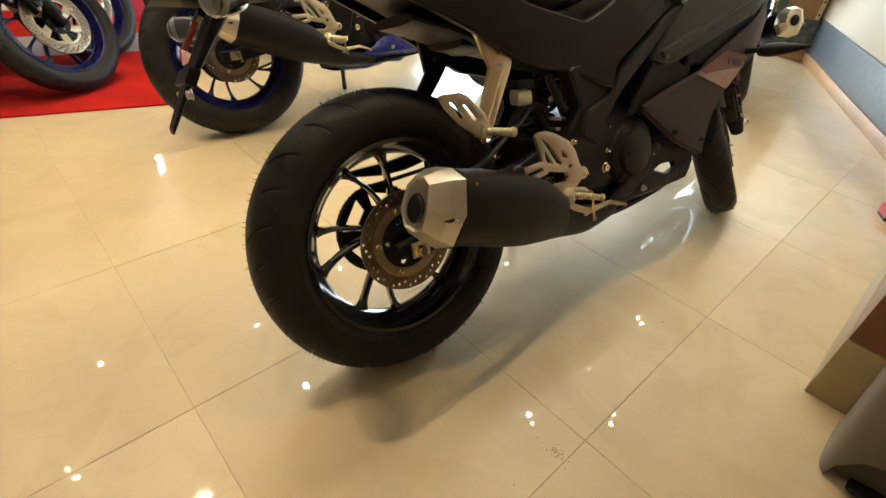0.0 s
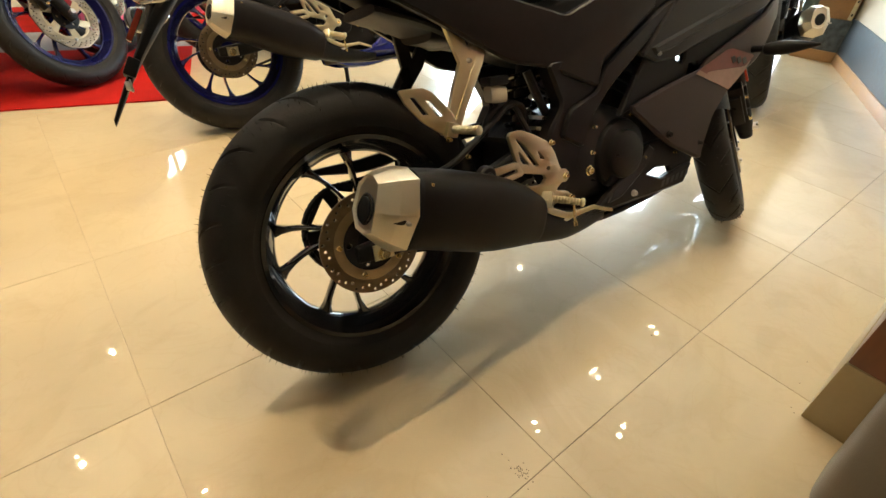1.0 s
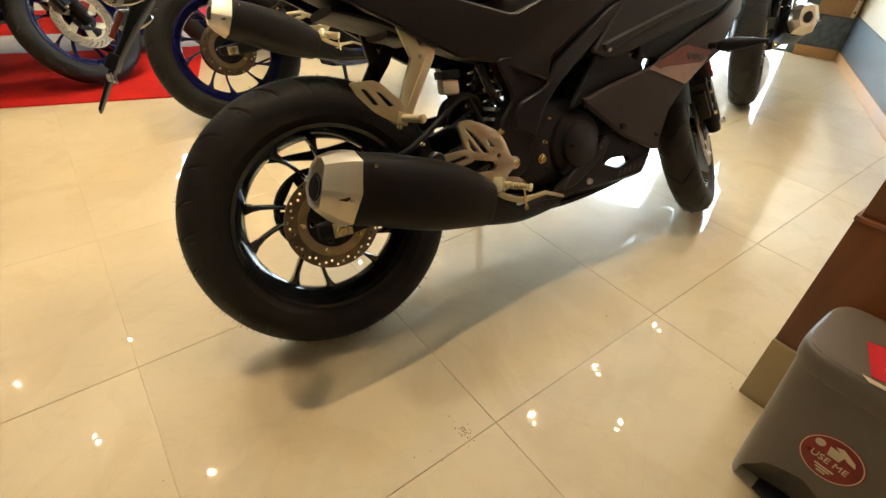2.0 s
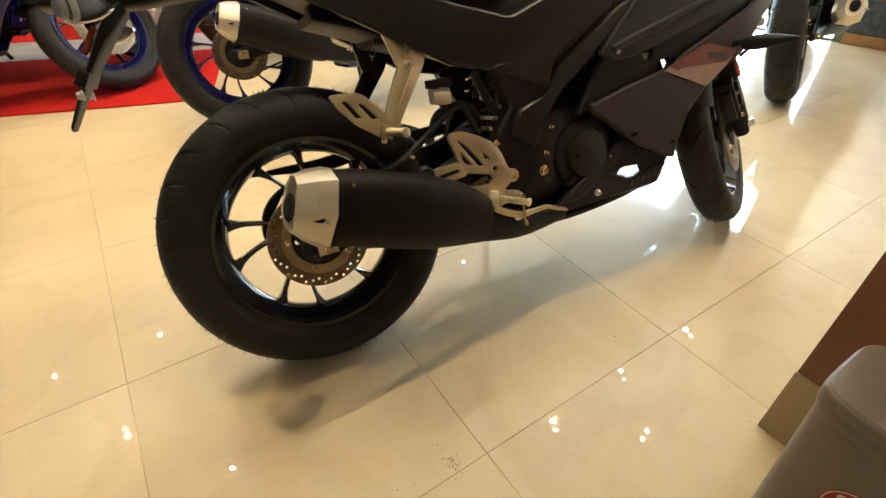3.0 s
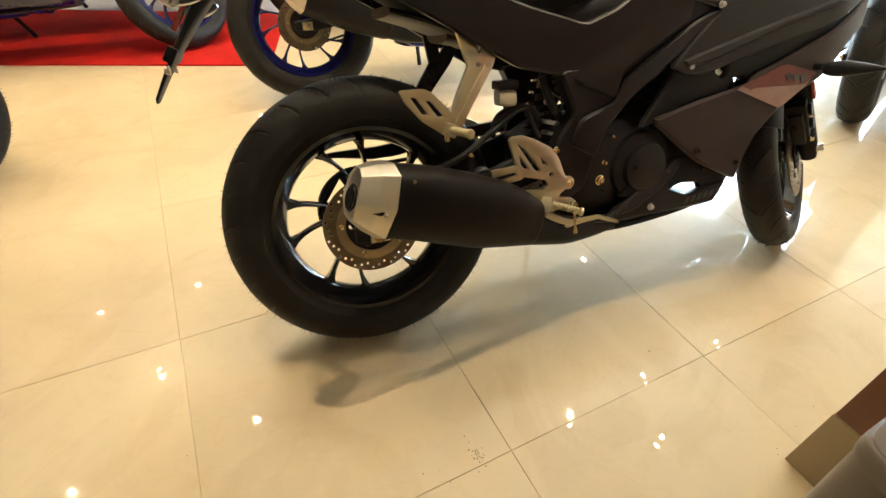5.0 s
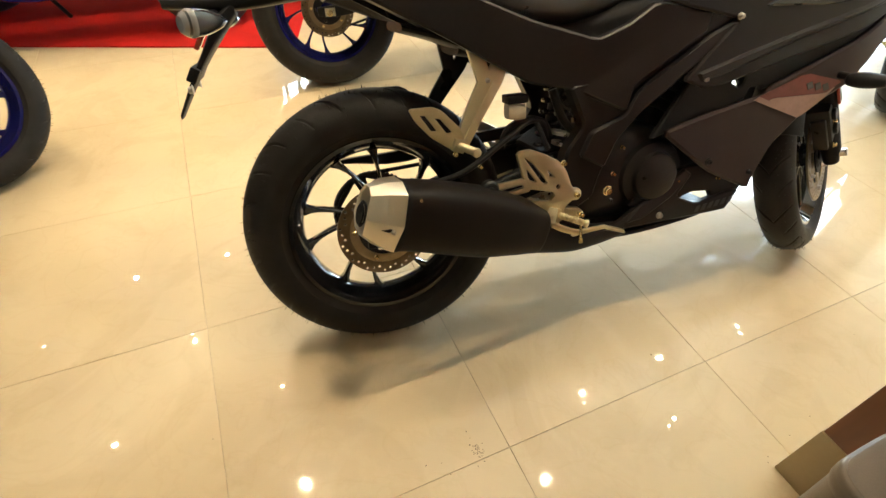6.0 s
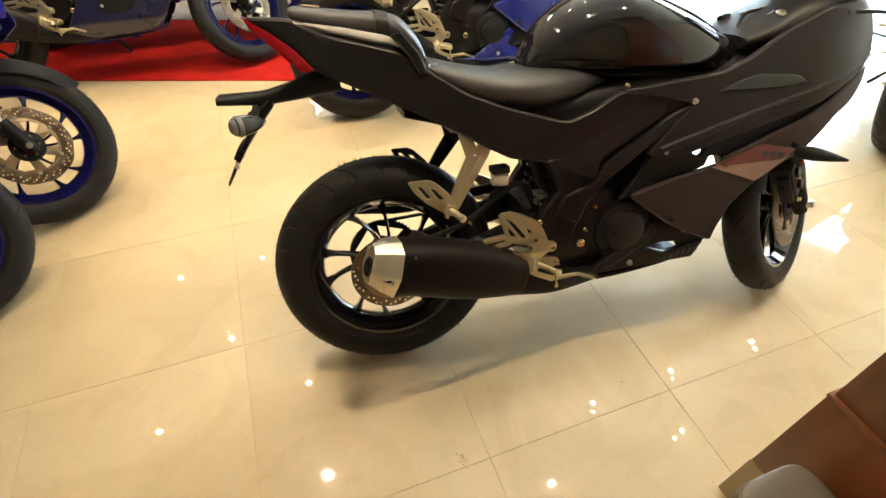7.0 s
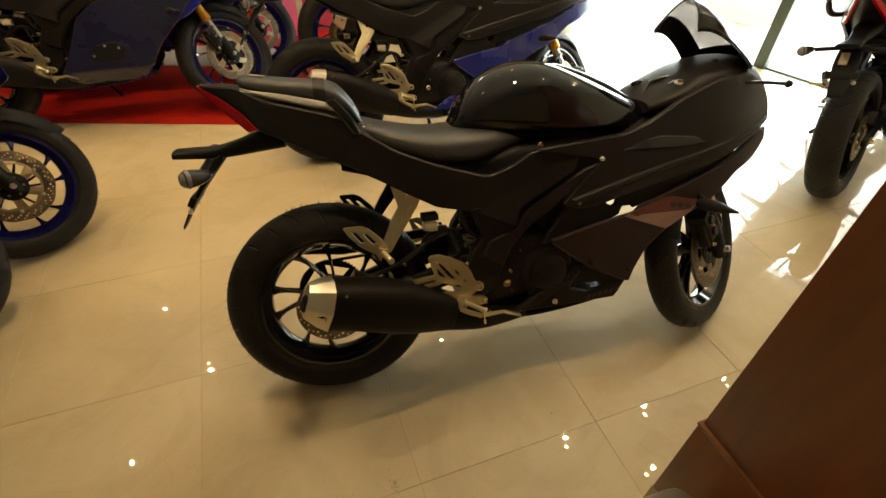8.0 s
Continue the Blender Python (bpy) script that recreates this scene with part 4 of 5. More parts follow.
    for a, b in zip(grid, grid[1:]):
        for j in range(12):
            bm.faces.new((a[j], a[j + 1], b[j + 1], b[j]))
    foot = bmesh.new()
    low_rows = [[foot.verts.new(v.co + Vector((0, 0, -0.005))) for v in row] for row in grid]
    for k, (a, c) in enumerate(zip(low_rows, low_rows[1:])):
        for j in range(12):
            if k < 2 or j < 2 or j > 9:
                foot.faces.new((a[j], a[j + 1], c[j + 1], c[j]))
    bmesh.ops.delete(foot, geom=[v for v in foot.verts if not v.link_faces], context="VERTS")
    for bm_ in (bm, foot):
        geo = bmesh.ops.extrude_face_region(bm_, geom=bm_.faces[:])
        for v in (g for g in geo["geom"] if isinstance(g, bmesh.types.BMVert)):
            v.co.z -= 0.004
    scr = part("windscreen", bm, SCREEN, bike, "clear lightly tinted windscreen")
    part("screen_foot", foot, PLASTIC, scr, "opaque black foot of the screen")
    rimpts = [(1.287 - 0.165 * t, -0.147 + 0.044 * t, 0.938 + 0.180 * math.sin(t * 1.4) / math.sin(1.4) - 0.070 * t) for t in (k / 8 for k in range(9))]
    part("screen_trim", tube(rimpts, 0.0022, 6), PLASTIC, scr)
    part("screen_trim", tube([(x, -y, z) for x, y, z in rimpts], 0.0022, 6), PLASTIC, scr)
    part("screen_trim", tube([(1.157 - 0.035 * abs(u) ** 2.2, 0.102 * u, 1.130 - 0.082 * u * u) for u in (k / 8 - 1 for k in range(17))], 0.0024, 6), PLASTIC, scr)
    # handlebars at full left lock
    for g, e, tip in (((1.10, -0.085, 0.895), (1.25, -0.140, 0.893), (1.425, -0.150, 0.881)), ((0.985, 0.125, 0.850), (0.905, 0.345, 0.835), (0.99, 0.40, 0.830))):
        g, e, tip = Vector(g), Vector(e), Vector(tip)
        bar = part("handlebar", tube([g, e], 0.0115, 12), PLASTIC, bike)
        part("grip", tube([g.lerp(e, 0.42), g.lerp(e, 0.46), g.lerp(e, 0.92), g.lerp(e, 0.95)], [0.015, 0.0175, 0.0170, 0.015], 14), HOSE, bar)
        part("lever", tube(smooth_path([g.lerp(e, 0.40) + Vector((0.03, 0, 0)), e.lerp(tip, 0.35) + Vector((0, 0, 0.004)), tip]), 0.0055, 8), DARKMETAL, bar)
        part("lever_ball", moved(lathe([(1e-4, -0.012), (0.008, -0.009), (0.012, 0), (0.008, 0.009), (1e-4, 0.012)], 16, False), Matrix.Translation(tip)), DARKMETAL, bar)
        part("switch_box", moved(box(-0.02, 0.02, -0.02, 0.02, -0.02, 0.02, 0.006), Matrix.Translation(g.lerp(e, 0.34))), PLASTIC, bar)
    yoke = part("top_yoke", moved(box(-0.030, 0.030, -0.075, 0.075, -0.010, 0.010, 0.006), pose(1.090, 0, 0.880, 0, -22, 33)), DARKMETAL, bike)
    part("ignition_lock", moved(cyl(0.017, 0, 0.022, 20), pose(1.075, 0.0, 0.885, 68, 0, 0)), STEEL, yoke)
    part("fork_cap", moved(joined([moved(cyl(0.019, 0, 0.014, 20), pose(1.11, -0.070, 0.885, 68)), moved(cyl(0.019, 0, 0.014, 20), pose(1.05, 0.055, 0.885, 68))]), Matrix()), RIMBLACK, yoke)
    part("cable", tube(smooth_path([(1.16, -0.10, 0.895), (1.12, -0.05, 0.915), (1.05, -0.02, 0.905), (1.00, -0.05, 0.86)]), 0.005, 8), HOSE, bike)
    part("instrument_pod", moved(box(-0.02, 0.02, -0.085, 0.085, -0.035, 0.035, 0.010), pose(1.225, 0.0, 0.925, 0, -35)), PLASTIC, bike)
    badge = part("badge", moved(lathe([(1e-4, 0.004), (0.016, 0.004), (0.019, 0.002), (0.020, 0.0), (1e-4, 0.0)], 32, False), pose(1.084, -0.104, 0.9045, 122, 0, 8) @ Matrix.Diagonal((1.0, 1, 0.62, 1))), STEEL, bike, "oval silver badge")
    part("badge_centre", moved(lathe([(1e-4, 0.0052), (0.010, 0.0050), (0.012, 0.0035), (1e-4, 0.0035)], 28, False), pose(1.084, -0.104, 0.9045, 122, 0, 8) @ Matrix.Diagonal((1.0, 1, 0.62, 1))), GOLD, badge)
    # tank and seats
    part("fuel_tank", sloft([(0.405, 0, 0.820, 0.045, 0.015, 2.5), (0.44, 0, 0.850, 0.085, 0.050, 2.4), (0.50, 0, 0.868, 0.112, 0.088, 2.3), (0.58, 0, 0.872, 0.132, 0.114, 2.3), (0.68, 0, 0.866, 0.150, 0.120, 2.4), (0.80, 0, 0.840, 0.148, 0.100, 2.5), (0.92, 0, 0.808, 0.122, 0.074, 2.6), (1.00, 0, 0.795, 0.09, 0.052, 2.6)], 40), GLOSS if main is not BLUE else BLUE, bike, "gloss black fuel tank")
    part("tank_ridge", sloft([(0.60, 0, 0.968, 0.052, 0.018, 2.8), (0.72, 0, 0.958, 0.062, 0.020, 3.2), (0.86, 0, 0.908, 0.058, 0.018, 3.2), (0.96, 0, 0.862, 0.040, 0.012, 2.8)], 24), GLOSS, bike)
    part("filler_cap", moved(lathe([(1e-4, 0.008), (0.026, 0.008), (0.032, 0.004), (0.034, 0.0), (1e-4, 0)], 32, False), pose(0.79, 0, 0.950, 90 - 12)), DARKMETAL, bike)
    part("rider_seat", sloft([(0.120, 0, 0.855, 0.055, 0.016, 2.6), (0.150, 0, 0.838, 0.082, 0.030, 2.6), (0.230, 0, 0.805, 0.112, 0.040, 2.8), (0.330, 0, 0.780, 0.132, 0.046, 2.8), (0.430, 0, 0.775, 0.134, 0.052, 2.8), (0.510, 0, 0.780, 0.118, 0.048, 2.7), (0.580, 0, 0.790, 0.100, 0.035, 2.6), (0.640, 0, 0.795, 0.110, 0.018, 2.6)], 36), VINYL, bike, "black grained vinyl rider seat")
    tail = part("tail_cowl", sloft([(-0.246, 0, 0.977, 0.020, 0.006, 2.4), (-0.200, 0, 0.960, 0.045, 0.020, 2.6), (-0.130, 0, 0.928, 0.068, 0.042, 3), (-0.040, 0, 0.890, 0.086, 0.056, 3.5), (0.060, 0, 0.845, 0.098, 0.062, 4), (0.150, 0, 0.795, 0.102, 0.060, 4), (0.24, 0, 0.735, 0.100, 0.048, 4)], 32), SATIN, bike)
    for s in (-1, 1):
        part("tail_side", panel([(-0.246, 0.982), (-0.150, 0.974), (-0.085, 0.938), (0.030, 0.906), (0.095, 0.886), (0.138, 0.838), (0.200, 0.800), (0.200, 0.704), (0.080, 0.764), (-0.020, 0.818), (-0.112, 0.866), (-0.150, 0.912), (-0.200, 0.952)], (lambda s: lambda x, z: s * (0.036 + 0.42 * (x + 0.246) if x < -0.09 else 0.1015 + 0.055 * (x + 0.09)))(s), 0.010, 3, 0.004), SATIN, tail)
        part("tail_stripe", panel([(-0.150, 0.970), (-0.04, 0.950), (0.060, 0.926), (0.086, 0.902), (0.030, 0.914), (-0.080, 0.944)], (lambda s: lambda x, z: s * (0.100 + 0.055 * (x + 0.09) - 0.25 * max(0, z - 0.90)))(s), 0.008, 2, 0.004), STRIPE, tail, "silver grey tail panel")
        part("tail_blade", panel([(0.060, 0.930), (0.085, 0.935), (0.128, 0.880), (0.140, 0.836), (0.120, 0.840), (0.095, 0.885)], (lambda s: lambda x, z: s * 0.118)(s), 0.016, 2, 0.003), GLOSS, tail)
        part("tail_lamp", panel([(-0.250, 0.984), (-0.200, 0.953), (-0.150, 0.914), (-0.112, 0.868), (-0.140, 0.862), (-0.190, 0.912), (-0.238, 0.958)], (lambda s: lambda x, z: s * (0.034 + 0.43 * (x + 0.246)))(s), 0.010, 2, 0.002), REDLENS, tail, "red tail lamp lens")
    part("pillion_seat", sloft([(-0.150, 0, 0.985, 0.045, 0.010, 2.8), (-0.130, 0, 0.978, 0.062, 0.020, 2.8), (-0.03, 0, 0.958, 0.078, 0.026, 3), (0.05, 0, 0.945, 0.084, 0.030, 3), (0.095, 0, 0.925, 0.086, 0.036, 2.8), (0.130, 0, 0.890, 0.080, 0.030, 2.6), (0.148, 0, 0.868, 0.062, 0.016, 2.4)], 36), VINYL, bike, "black pillion seat pad with a strap")
    part("seat_strap", sloft([(0.035, 0, 0.9475, 0.087, 0.0325, 3), (0.045, 0, 0.946, 0.088, 0.033, 3), (0.060, 0, 0.943, 0.088, 0.034, 3), (0.065, 0, 0.942, 0.087, 0.034, 3)], 32), HOSE, bike)
    part("seat_tag", moved(box(-0.020, 0.016, -0.014, 0.014, 0, 0.003, 0.001), pose(-0.10, -0.02, 0.994, 0, 8, 20)), CREAMPRINT, bike)
    # plate hanger with its lamps
    hang = part("plate_hanger", sloft([(-0.060, 0, 0.832, 0.050, 0.024, 3.5), (-0.120, 0, 0.828, 0.044, 0.026, 3.5), (-0.190, 0, 0.815, 0.034, 0.020, 3.5), (-0.245, 0, 0.808, 0.032, 0.015, 3.5), (-0.300, 0, 0.810, 0.042, 0.012, 3.5), (-0.345, 0, 0.812, 0.042, 0.010, 3.5)], 24), PLASTIC, bike)
    part("number_plate_flap", sloft([(-0.225, 0, 0.800, 0.030, 0.014, 4), (-0.262, 0, 0.765, 0.044, 0.020, 4), (-0.300, 0, 0.714, 0.046, 0.013, 4), (-0.330, 0, 0.672, 0.036, 0.010, 4), (-0.368, 0, 0.612, 0.026, 0.006, 4)], 20), PLASTIC, hang)
    part("reflector", moved(box(-0.005, 0.004, -0.016, 0.016, -0.026, 0.026, 0.003), pose(-0.298, 0.010, 0.752, 0, 34)), AMBER, hang, "red rectangular reflector")
    part("plate_bracket", moved(box(-0.008, 0.010, -0.058, 0.058, -0.014, 0.014, 0.003), pose(-0.322, 0, 0.690, 0, 32)), PLASTIC, hang)
    for yy in (-0.050, 0.050):
        bolt(hang, 0, 0, 0, 0.007, STEEL, m=pose(-0.328, yy, 0.664, 0, 32, -90))
    for s in (-1, 1):
        ind = part("indicator", tube([(-0.262, s * 0.03, 0.790), (-0.262, s * 0.130, 0.781)], 0.009, 10), PLASTIC, hang)
        part("indicator_lens", moved(sloft([(-0.040, 0, 0, 0.014, 0.014, 2.2), (-0.032, 0, 0, 0.021, 0.021, 2.3), (-0.005, 0, 0, 0.020, 0.020, 2.3), (0.02, 0, 0, 0.013, 0.012, 2.3), (0.034, 0, 0, 0.003, 0.003, 2.2)], 18), pose(-0.262, s * 0.158, 0.779, 0, 0, -s * 32)), CLEAR, ind)
        part("lens_rim", moved(sloft([(-0.044, 0, 0, 0.012, 0.012, 2.2), (-0.040, 0, 0, 0.0165, 0.0165, 2.2), (-0.030, 0, 0, 0.0222, 0.0222, 2.3), (-0.024, 0, 0, 0.0222, 0.0222, 2.3)], 18), pose(-0.262, s * 0.158, 0.779, 0, 0, -s * 32)), LENSRIM, ind)
    # front end, turned to full left lock about the steering axis
    P = FRONT - 0.030 * Vector((math.cos(radians(26)), 0, math.sin(radians(26))))
    S = Matrix.Translation(P) @ Matrix.Rotation(radians(33), 4, Vector((-math.sin(radians(26)), 0, math.cos(radians(26))))) @ Matrix.Translation(-P)
    fwheel = wheel(bike, "front_wheel", S @ Matrix.Translation(FRONT), 0.296, 0.104, 0.206, 0.040, rim_mat, None, 160, 9, True)
    part("brake_disc", moved(disc_mesh(0.141, 0.100, 0.0045, 28, 0.0015), pose(0, -0.058, 0)), DISCSTEEL, fwheel, "drilled front brake disc")
    arms = [[(q * math.cos(a + o), q * math.sin(a + o)) for q, o in ((0.052, -0.28), (0.050, 0.20), (0.086, 0.42), (0.094, 0.10), (0.094, -0.22))] for a in (2 * math.pi * k / 6 for k in range(6))]
    part("disc_spider", moved(plate(circle(0, 0, 0.1005, 60), 0.004, [circle(0, 0, 0.030, 24)] + arms, bevel=0.0006), pose(0, -0.0585, 0)), DISCRING, fwheel)
    for k in range(6):
        a = radians(30 + 60 * k)
        bolt(fwheel, 0.102 * math.cos(a), -0.060, 0.102 * math.sin(a), 0.0055, STEEL)
    part("disc_carrier", moved(plate(circle(0, 0, 0.055, 30), 0.005, [circle(0, 0, 0.020, 16)] + [circle(0.038 * math.cos(a), 0.038 * math.sin(a), 0.007, 8) for a in (0, 1.05, 2.1, 3.14, 4.2, 5.2)]), pose(0, -0.062, 0)), PLASTIC, fwheel)
    up = Vector((-math.sin(radians(26)), 0, math.cos(radians(26))))
    for s in (-1, 1):
        a = FRONT + Vector((0, s * 0.092, 0))
        top = 0.30 if rim_mat is RIMBLACK else 0.10
        leg = part("fork_leg", tube([a - up * 0.03, a + up * 0.02, a + up * top, a + up * (top + 0.005)], [0.020, 0.027, 0.026, 0.022], 20), PLASTIC, bike, m=S)
        part("stanchion", tube([a + up * top, a + up * 0.66], 0.0185, 18), STEEL, leg)
        if rim_mat is RIMBLUE:
            part("outer_tube", tube([a + up * 0.215, a + up * 0.22, a + up * 0.255, a + up * 0.256, a + up * 0.56], [0.024, 0.029, 0.029, 0.026, 0.025], 20), GOLDFORK, leg, "gold anodised outer fork tube" if s < 0 else "")
        part("axle_end", moved(cyl(0.012, 0, s * 0.02, 6), Matrix.Translation(a + Vector((0, s * 0.02, 0)))), STEEL, leg, smooth=25)
        if rim_mat is RIMBLACK:
            part("reflector", moved(box(-0.012, 0.012, -0.004, 0.004, -0.030, 0.030, 0.003), Matrix.Translation(a + up * 0.200 + Vector((0.0, s * 0.030, 0))) @ pose(0, 0, 0, 0, -26)), AMBER, leg)
    cal = part("front_caliper", moved(joined([box(-0.028, 0.030, -0.036, 0.030, -0.056, 0.056, 0.008), box(-0.040, -0.022, -0.026, 0.010, -0.070, 0.030, 0.005), box(0.020, 0.040, -0.030, 0.006, -0.030, 0.064, 0.005), moved(cyl(0.017, 0, -0.012, 20), pose(0.002, -0.034, 0.024)), moved(cyl(0.017, 0, -0.012, 20), pose(0.002, -0.034, -0.024))]), pose(1.245, -0.072, 0.395, 0, -30)), DARKMETAL, bike, m=S)
    for bx, bz in ((-0.032, -0.058), (0.030, 0.052), (0.002, 0.0)):
        bolt(cal, bx, -0.036, bz, 0.006, GOLD, m=pose(1.245, -0.072, 0.395, 0, -30))
    part("brake_hose", tube(smooth_path([(1.24, -0.09, 0.44), (1.20, -0.11, 0.55), (1.17, -0.10, 0.68), (1.12, -0.08, 0.80)]), 0.005, 8), HOSE, bike, m=S)
    bm = bmesh.new()
    rows = []
    for k in range(20):
        a = radians(38 + 122 * k / 19)
        row = []
        for j in range(11):
            u = j / 5 - 1
            r = 0.318 - 0.055 * abs(u) ** 2.6
            row.append(bm.verts.new((FRONT.x + r * math.cos(a), u * 0.068 * (1 - 0.35 * max(0, (0.18 - k / 19) / 0.18)), FRONT.z + r * math.sin(a))))
        rows.append(row)
    for a, b in zip(rows, rows[1:]):
        for j in range(10):
            bm.faces.new((a[j], a[j + 1], b[j + 1], b[j]))
    bmesh.ops.recalc_face_normals(bm, faces=bm.faces)
    geo = bmesh.ops.extrude_face_region(bm, geom=bm.faces[:])
    for v in (g for g in geo["geom"] if isinstance(g, bmesh.types.BMVert)):
        c = Vector((FRONT.x, v.co.y, FRONT.z))
        v.co += (c - v.co).normalized() * 0.004
    part("front_mudguard", bm, PLASTIC, bike, m=S)
    for s in (-1, 1):
        stem = part("indicator", tube([(1.165, s * 0.150, 0.568), (1.128, s * 0.240, 0.570)], [0.010, 0.007], 10), PLASTIC, bike)
        part("indicator_lens", moved(sloft([(-0.038, 0, 0, 0.006, 0.006, 2.2), (-0.030, 0, 0, 0.016, 0.014, 2.3), (0.0, 0, 0, 0.020, 0.018, 2.3), (0.04, 0, 0, 0.015, 0.013, 2.3), (0.085, 0, 0, 0.003, 0.003, 2.2)], 18), pose(1.118, s * 0.262, 0.569, 0, 0, s * 71)), PLASTIC, stem)
    # small fittings behind the right leg
    res = part("brake_reservoir", sloft([(0.288, -0.115, 0.566, 0.014, 0.016, 4), (0.308, -0.115, 0.564, 0.016, 0.018, 4), (0.328, -0.115, 0.562, 0.014, 0.016, 4)], 16), RESERVOIR, bike, "milky brake fluid reservoir")
    part("reservoir_cap", box(0.284, 0.332, -0.134, -0.096, 0.582, 0.600, 0.004), PLASTIC, res)
    for pts, r in (([(0.31, -0.10, 0.555), (0.33, -0.10, 0.53), (0.36, -0.10, 0.54), (0.39, -0.12, 0.47)], 0.006), ([(0.11, -0.10, 0.42), (0.20, -0.105, 0.445), (0.30, -0.11, 0.51), (0.345, -0.105, 0.535), (0.385, -0.10, 0.53), (0.41, -0.09, 0.49)], 0.007),
                   ([(0.282, -0.10, 0.480), (0.288, -0.10, 0.505), (0.302, -0.10, 0.526), (0.328, -0.10, 0.536), (0.361, -0.10, 0.538), (0.385, -0.10, 0.525), (0.40, -0.09, 0.49)], 0.008), ([(0.40, -0.11, 0.60), (0.42, -0.12, 0.54), (0.46, -0.10, 0.50)], 0.010), ([(0.44, -0.11, 0.62), (0.47, -0.12, 0.57), (0.52, -0.11, 0.54)], 0.008)):
        part("hose", tube(smooth_path(pts), r, 8), HOSE, bike)
    shock = part("shock_absorber", tube([(0.44, -0.02, 0.42), (0.475, -0.02, 0.62)], 0.022, 16), DARKMETAL, bike)
    # two added steel rings stand in for bright highlights on the spring
    for ry, rz in ((0.436, 0.496), (0.442, 0.470)):
        part("glint_ring", moved(lathe([(0.020, -0.004), (0.027, -0.004), (0.027, 0.004), (0.020, 0.004)], 20), pose(ry, -0.092, rz, 90, 12, 0)), STEEL, shock, "steel ring added in place of a highlight")
    part("shock_spring", tube([(0.443 + 0.03 * t + 0.036 * math.cos(12 * math.pi * t), -0.02 + 0.036 * math.sin(12 * math.pi * t), 0.44 + 0.16 * t) for t in (k / 140 for k in range(141))], 0.0062, 8), RIMBLACK, shock)
    # wiring, clips and small bright fittings round the throttle and the linkage
    for k, (x, y, z, r, mt) in enumerate(((0.430, -0.105, 0.585, 0.010, RIMBLACK), (0.462, -0.112, 0.570, 0.009, RIMBLACK), (0.452, -0.108, 0.530, 0.012, RIMBLACK), (0.492, -0.118, 0.540, 0.008, STEEL), (0.508, -0.120, 0.508, 0.007, RIMBLACK), (0.420, -0.100, 0.545, 0.006, STEEL))):
        part("hose_clip", moved(lathe([(r * 0.7, -0.006), (r, -0.006), (r * 1.05, 0.0), (r, 0.006), (r * 0.7, 0.006)], 16), pose(x, y, z, 40 * k, 0, 35 * k)), mt, bike)
    part("wiring_loom", tube(smooth_path([(0.40, -0.095, 0.60), (0.44, -0.11, 0.555), (0.50, -0.12, 0.55), (0.53, -0.12, 0.50), (0.50, -0.11, 0.46)]), 0.0065, 8), RIMBLACK, bike)
    part("connector", moved(box(-0.016, 0.016, -0.010, 0.010, -0.008, 0.008, 0.002), pose(0.445, -0.118, 0.602, 0, 25, 10)), RESERVOIR, bike)
    part("linkage_arm", plate([(0.335, 0.365), (0.350, 0.385), (0.400, 0.372), (0.420, 0.350), (0.405, 0.340), (0.360, 0.352)], 0.012, [circle(0.348, 0.372, 0.006), circle(0.406, 0.352, 0.006)], y=-0.10, bevel=0.002), STEEL, bike)
    part("throttle_body", moved(cyl(0.03, -0.05, 0.05, 20), pose(0.49, -0.03, 0.565)), DARKMETAL, bike)
    part("throttle_wheel", moved(lathe([(0.012, -0.004), (0.026, -0.004), (0.026, 0.004), (0.012, 0.004)], 20), pose(0.47, -0.115, 0.555)), DARKMETAL, bike)
    part("side_stand", tube([(0.55, 0.12, 0.26), (0.59, 0.23, 0.155), (0.61, 0.285, 0.10)], [0.012, 0.010, 0.012], 10), PLASTIC, bike)
    return bike


def bike_pose(x, y, z, heading, lean):
    """The pose of a motorcycle from its rear wheel's middle."""
    return pose(x, y, z, 0, 0, heading) @ pose(0, 0, 0, -lean) @ pose(0, 0, -0.314)


GROUP = "motorcycles on show"
motorcycle(bike_pose(0.479, -0.074, 0.300, -6.8, 19.2), SATIN, WARM, RIMBLACK, "satin black sports motorcycle leaning on its side stand on the tiles", GROUP, True)
blue_bike = motorcycle(bike_pose(0.703, 1.335, 0.301, -7.0, 18.5), BLUE, BLUE, RIMBLUE, "deep blue sports motorcycle with blue wheels on the tiles", GROUP, False)
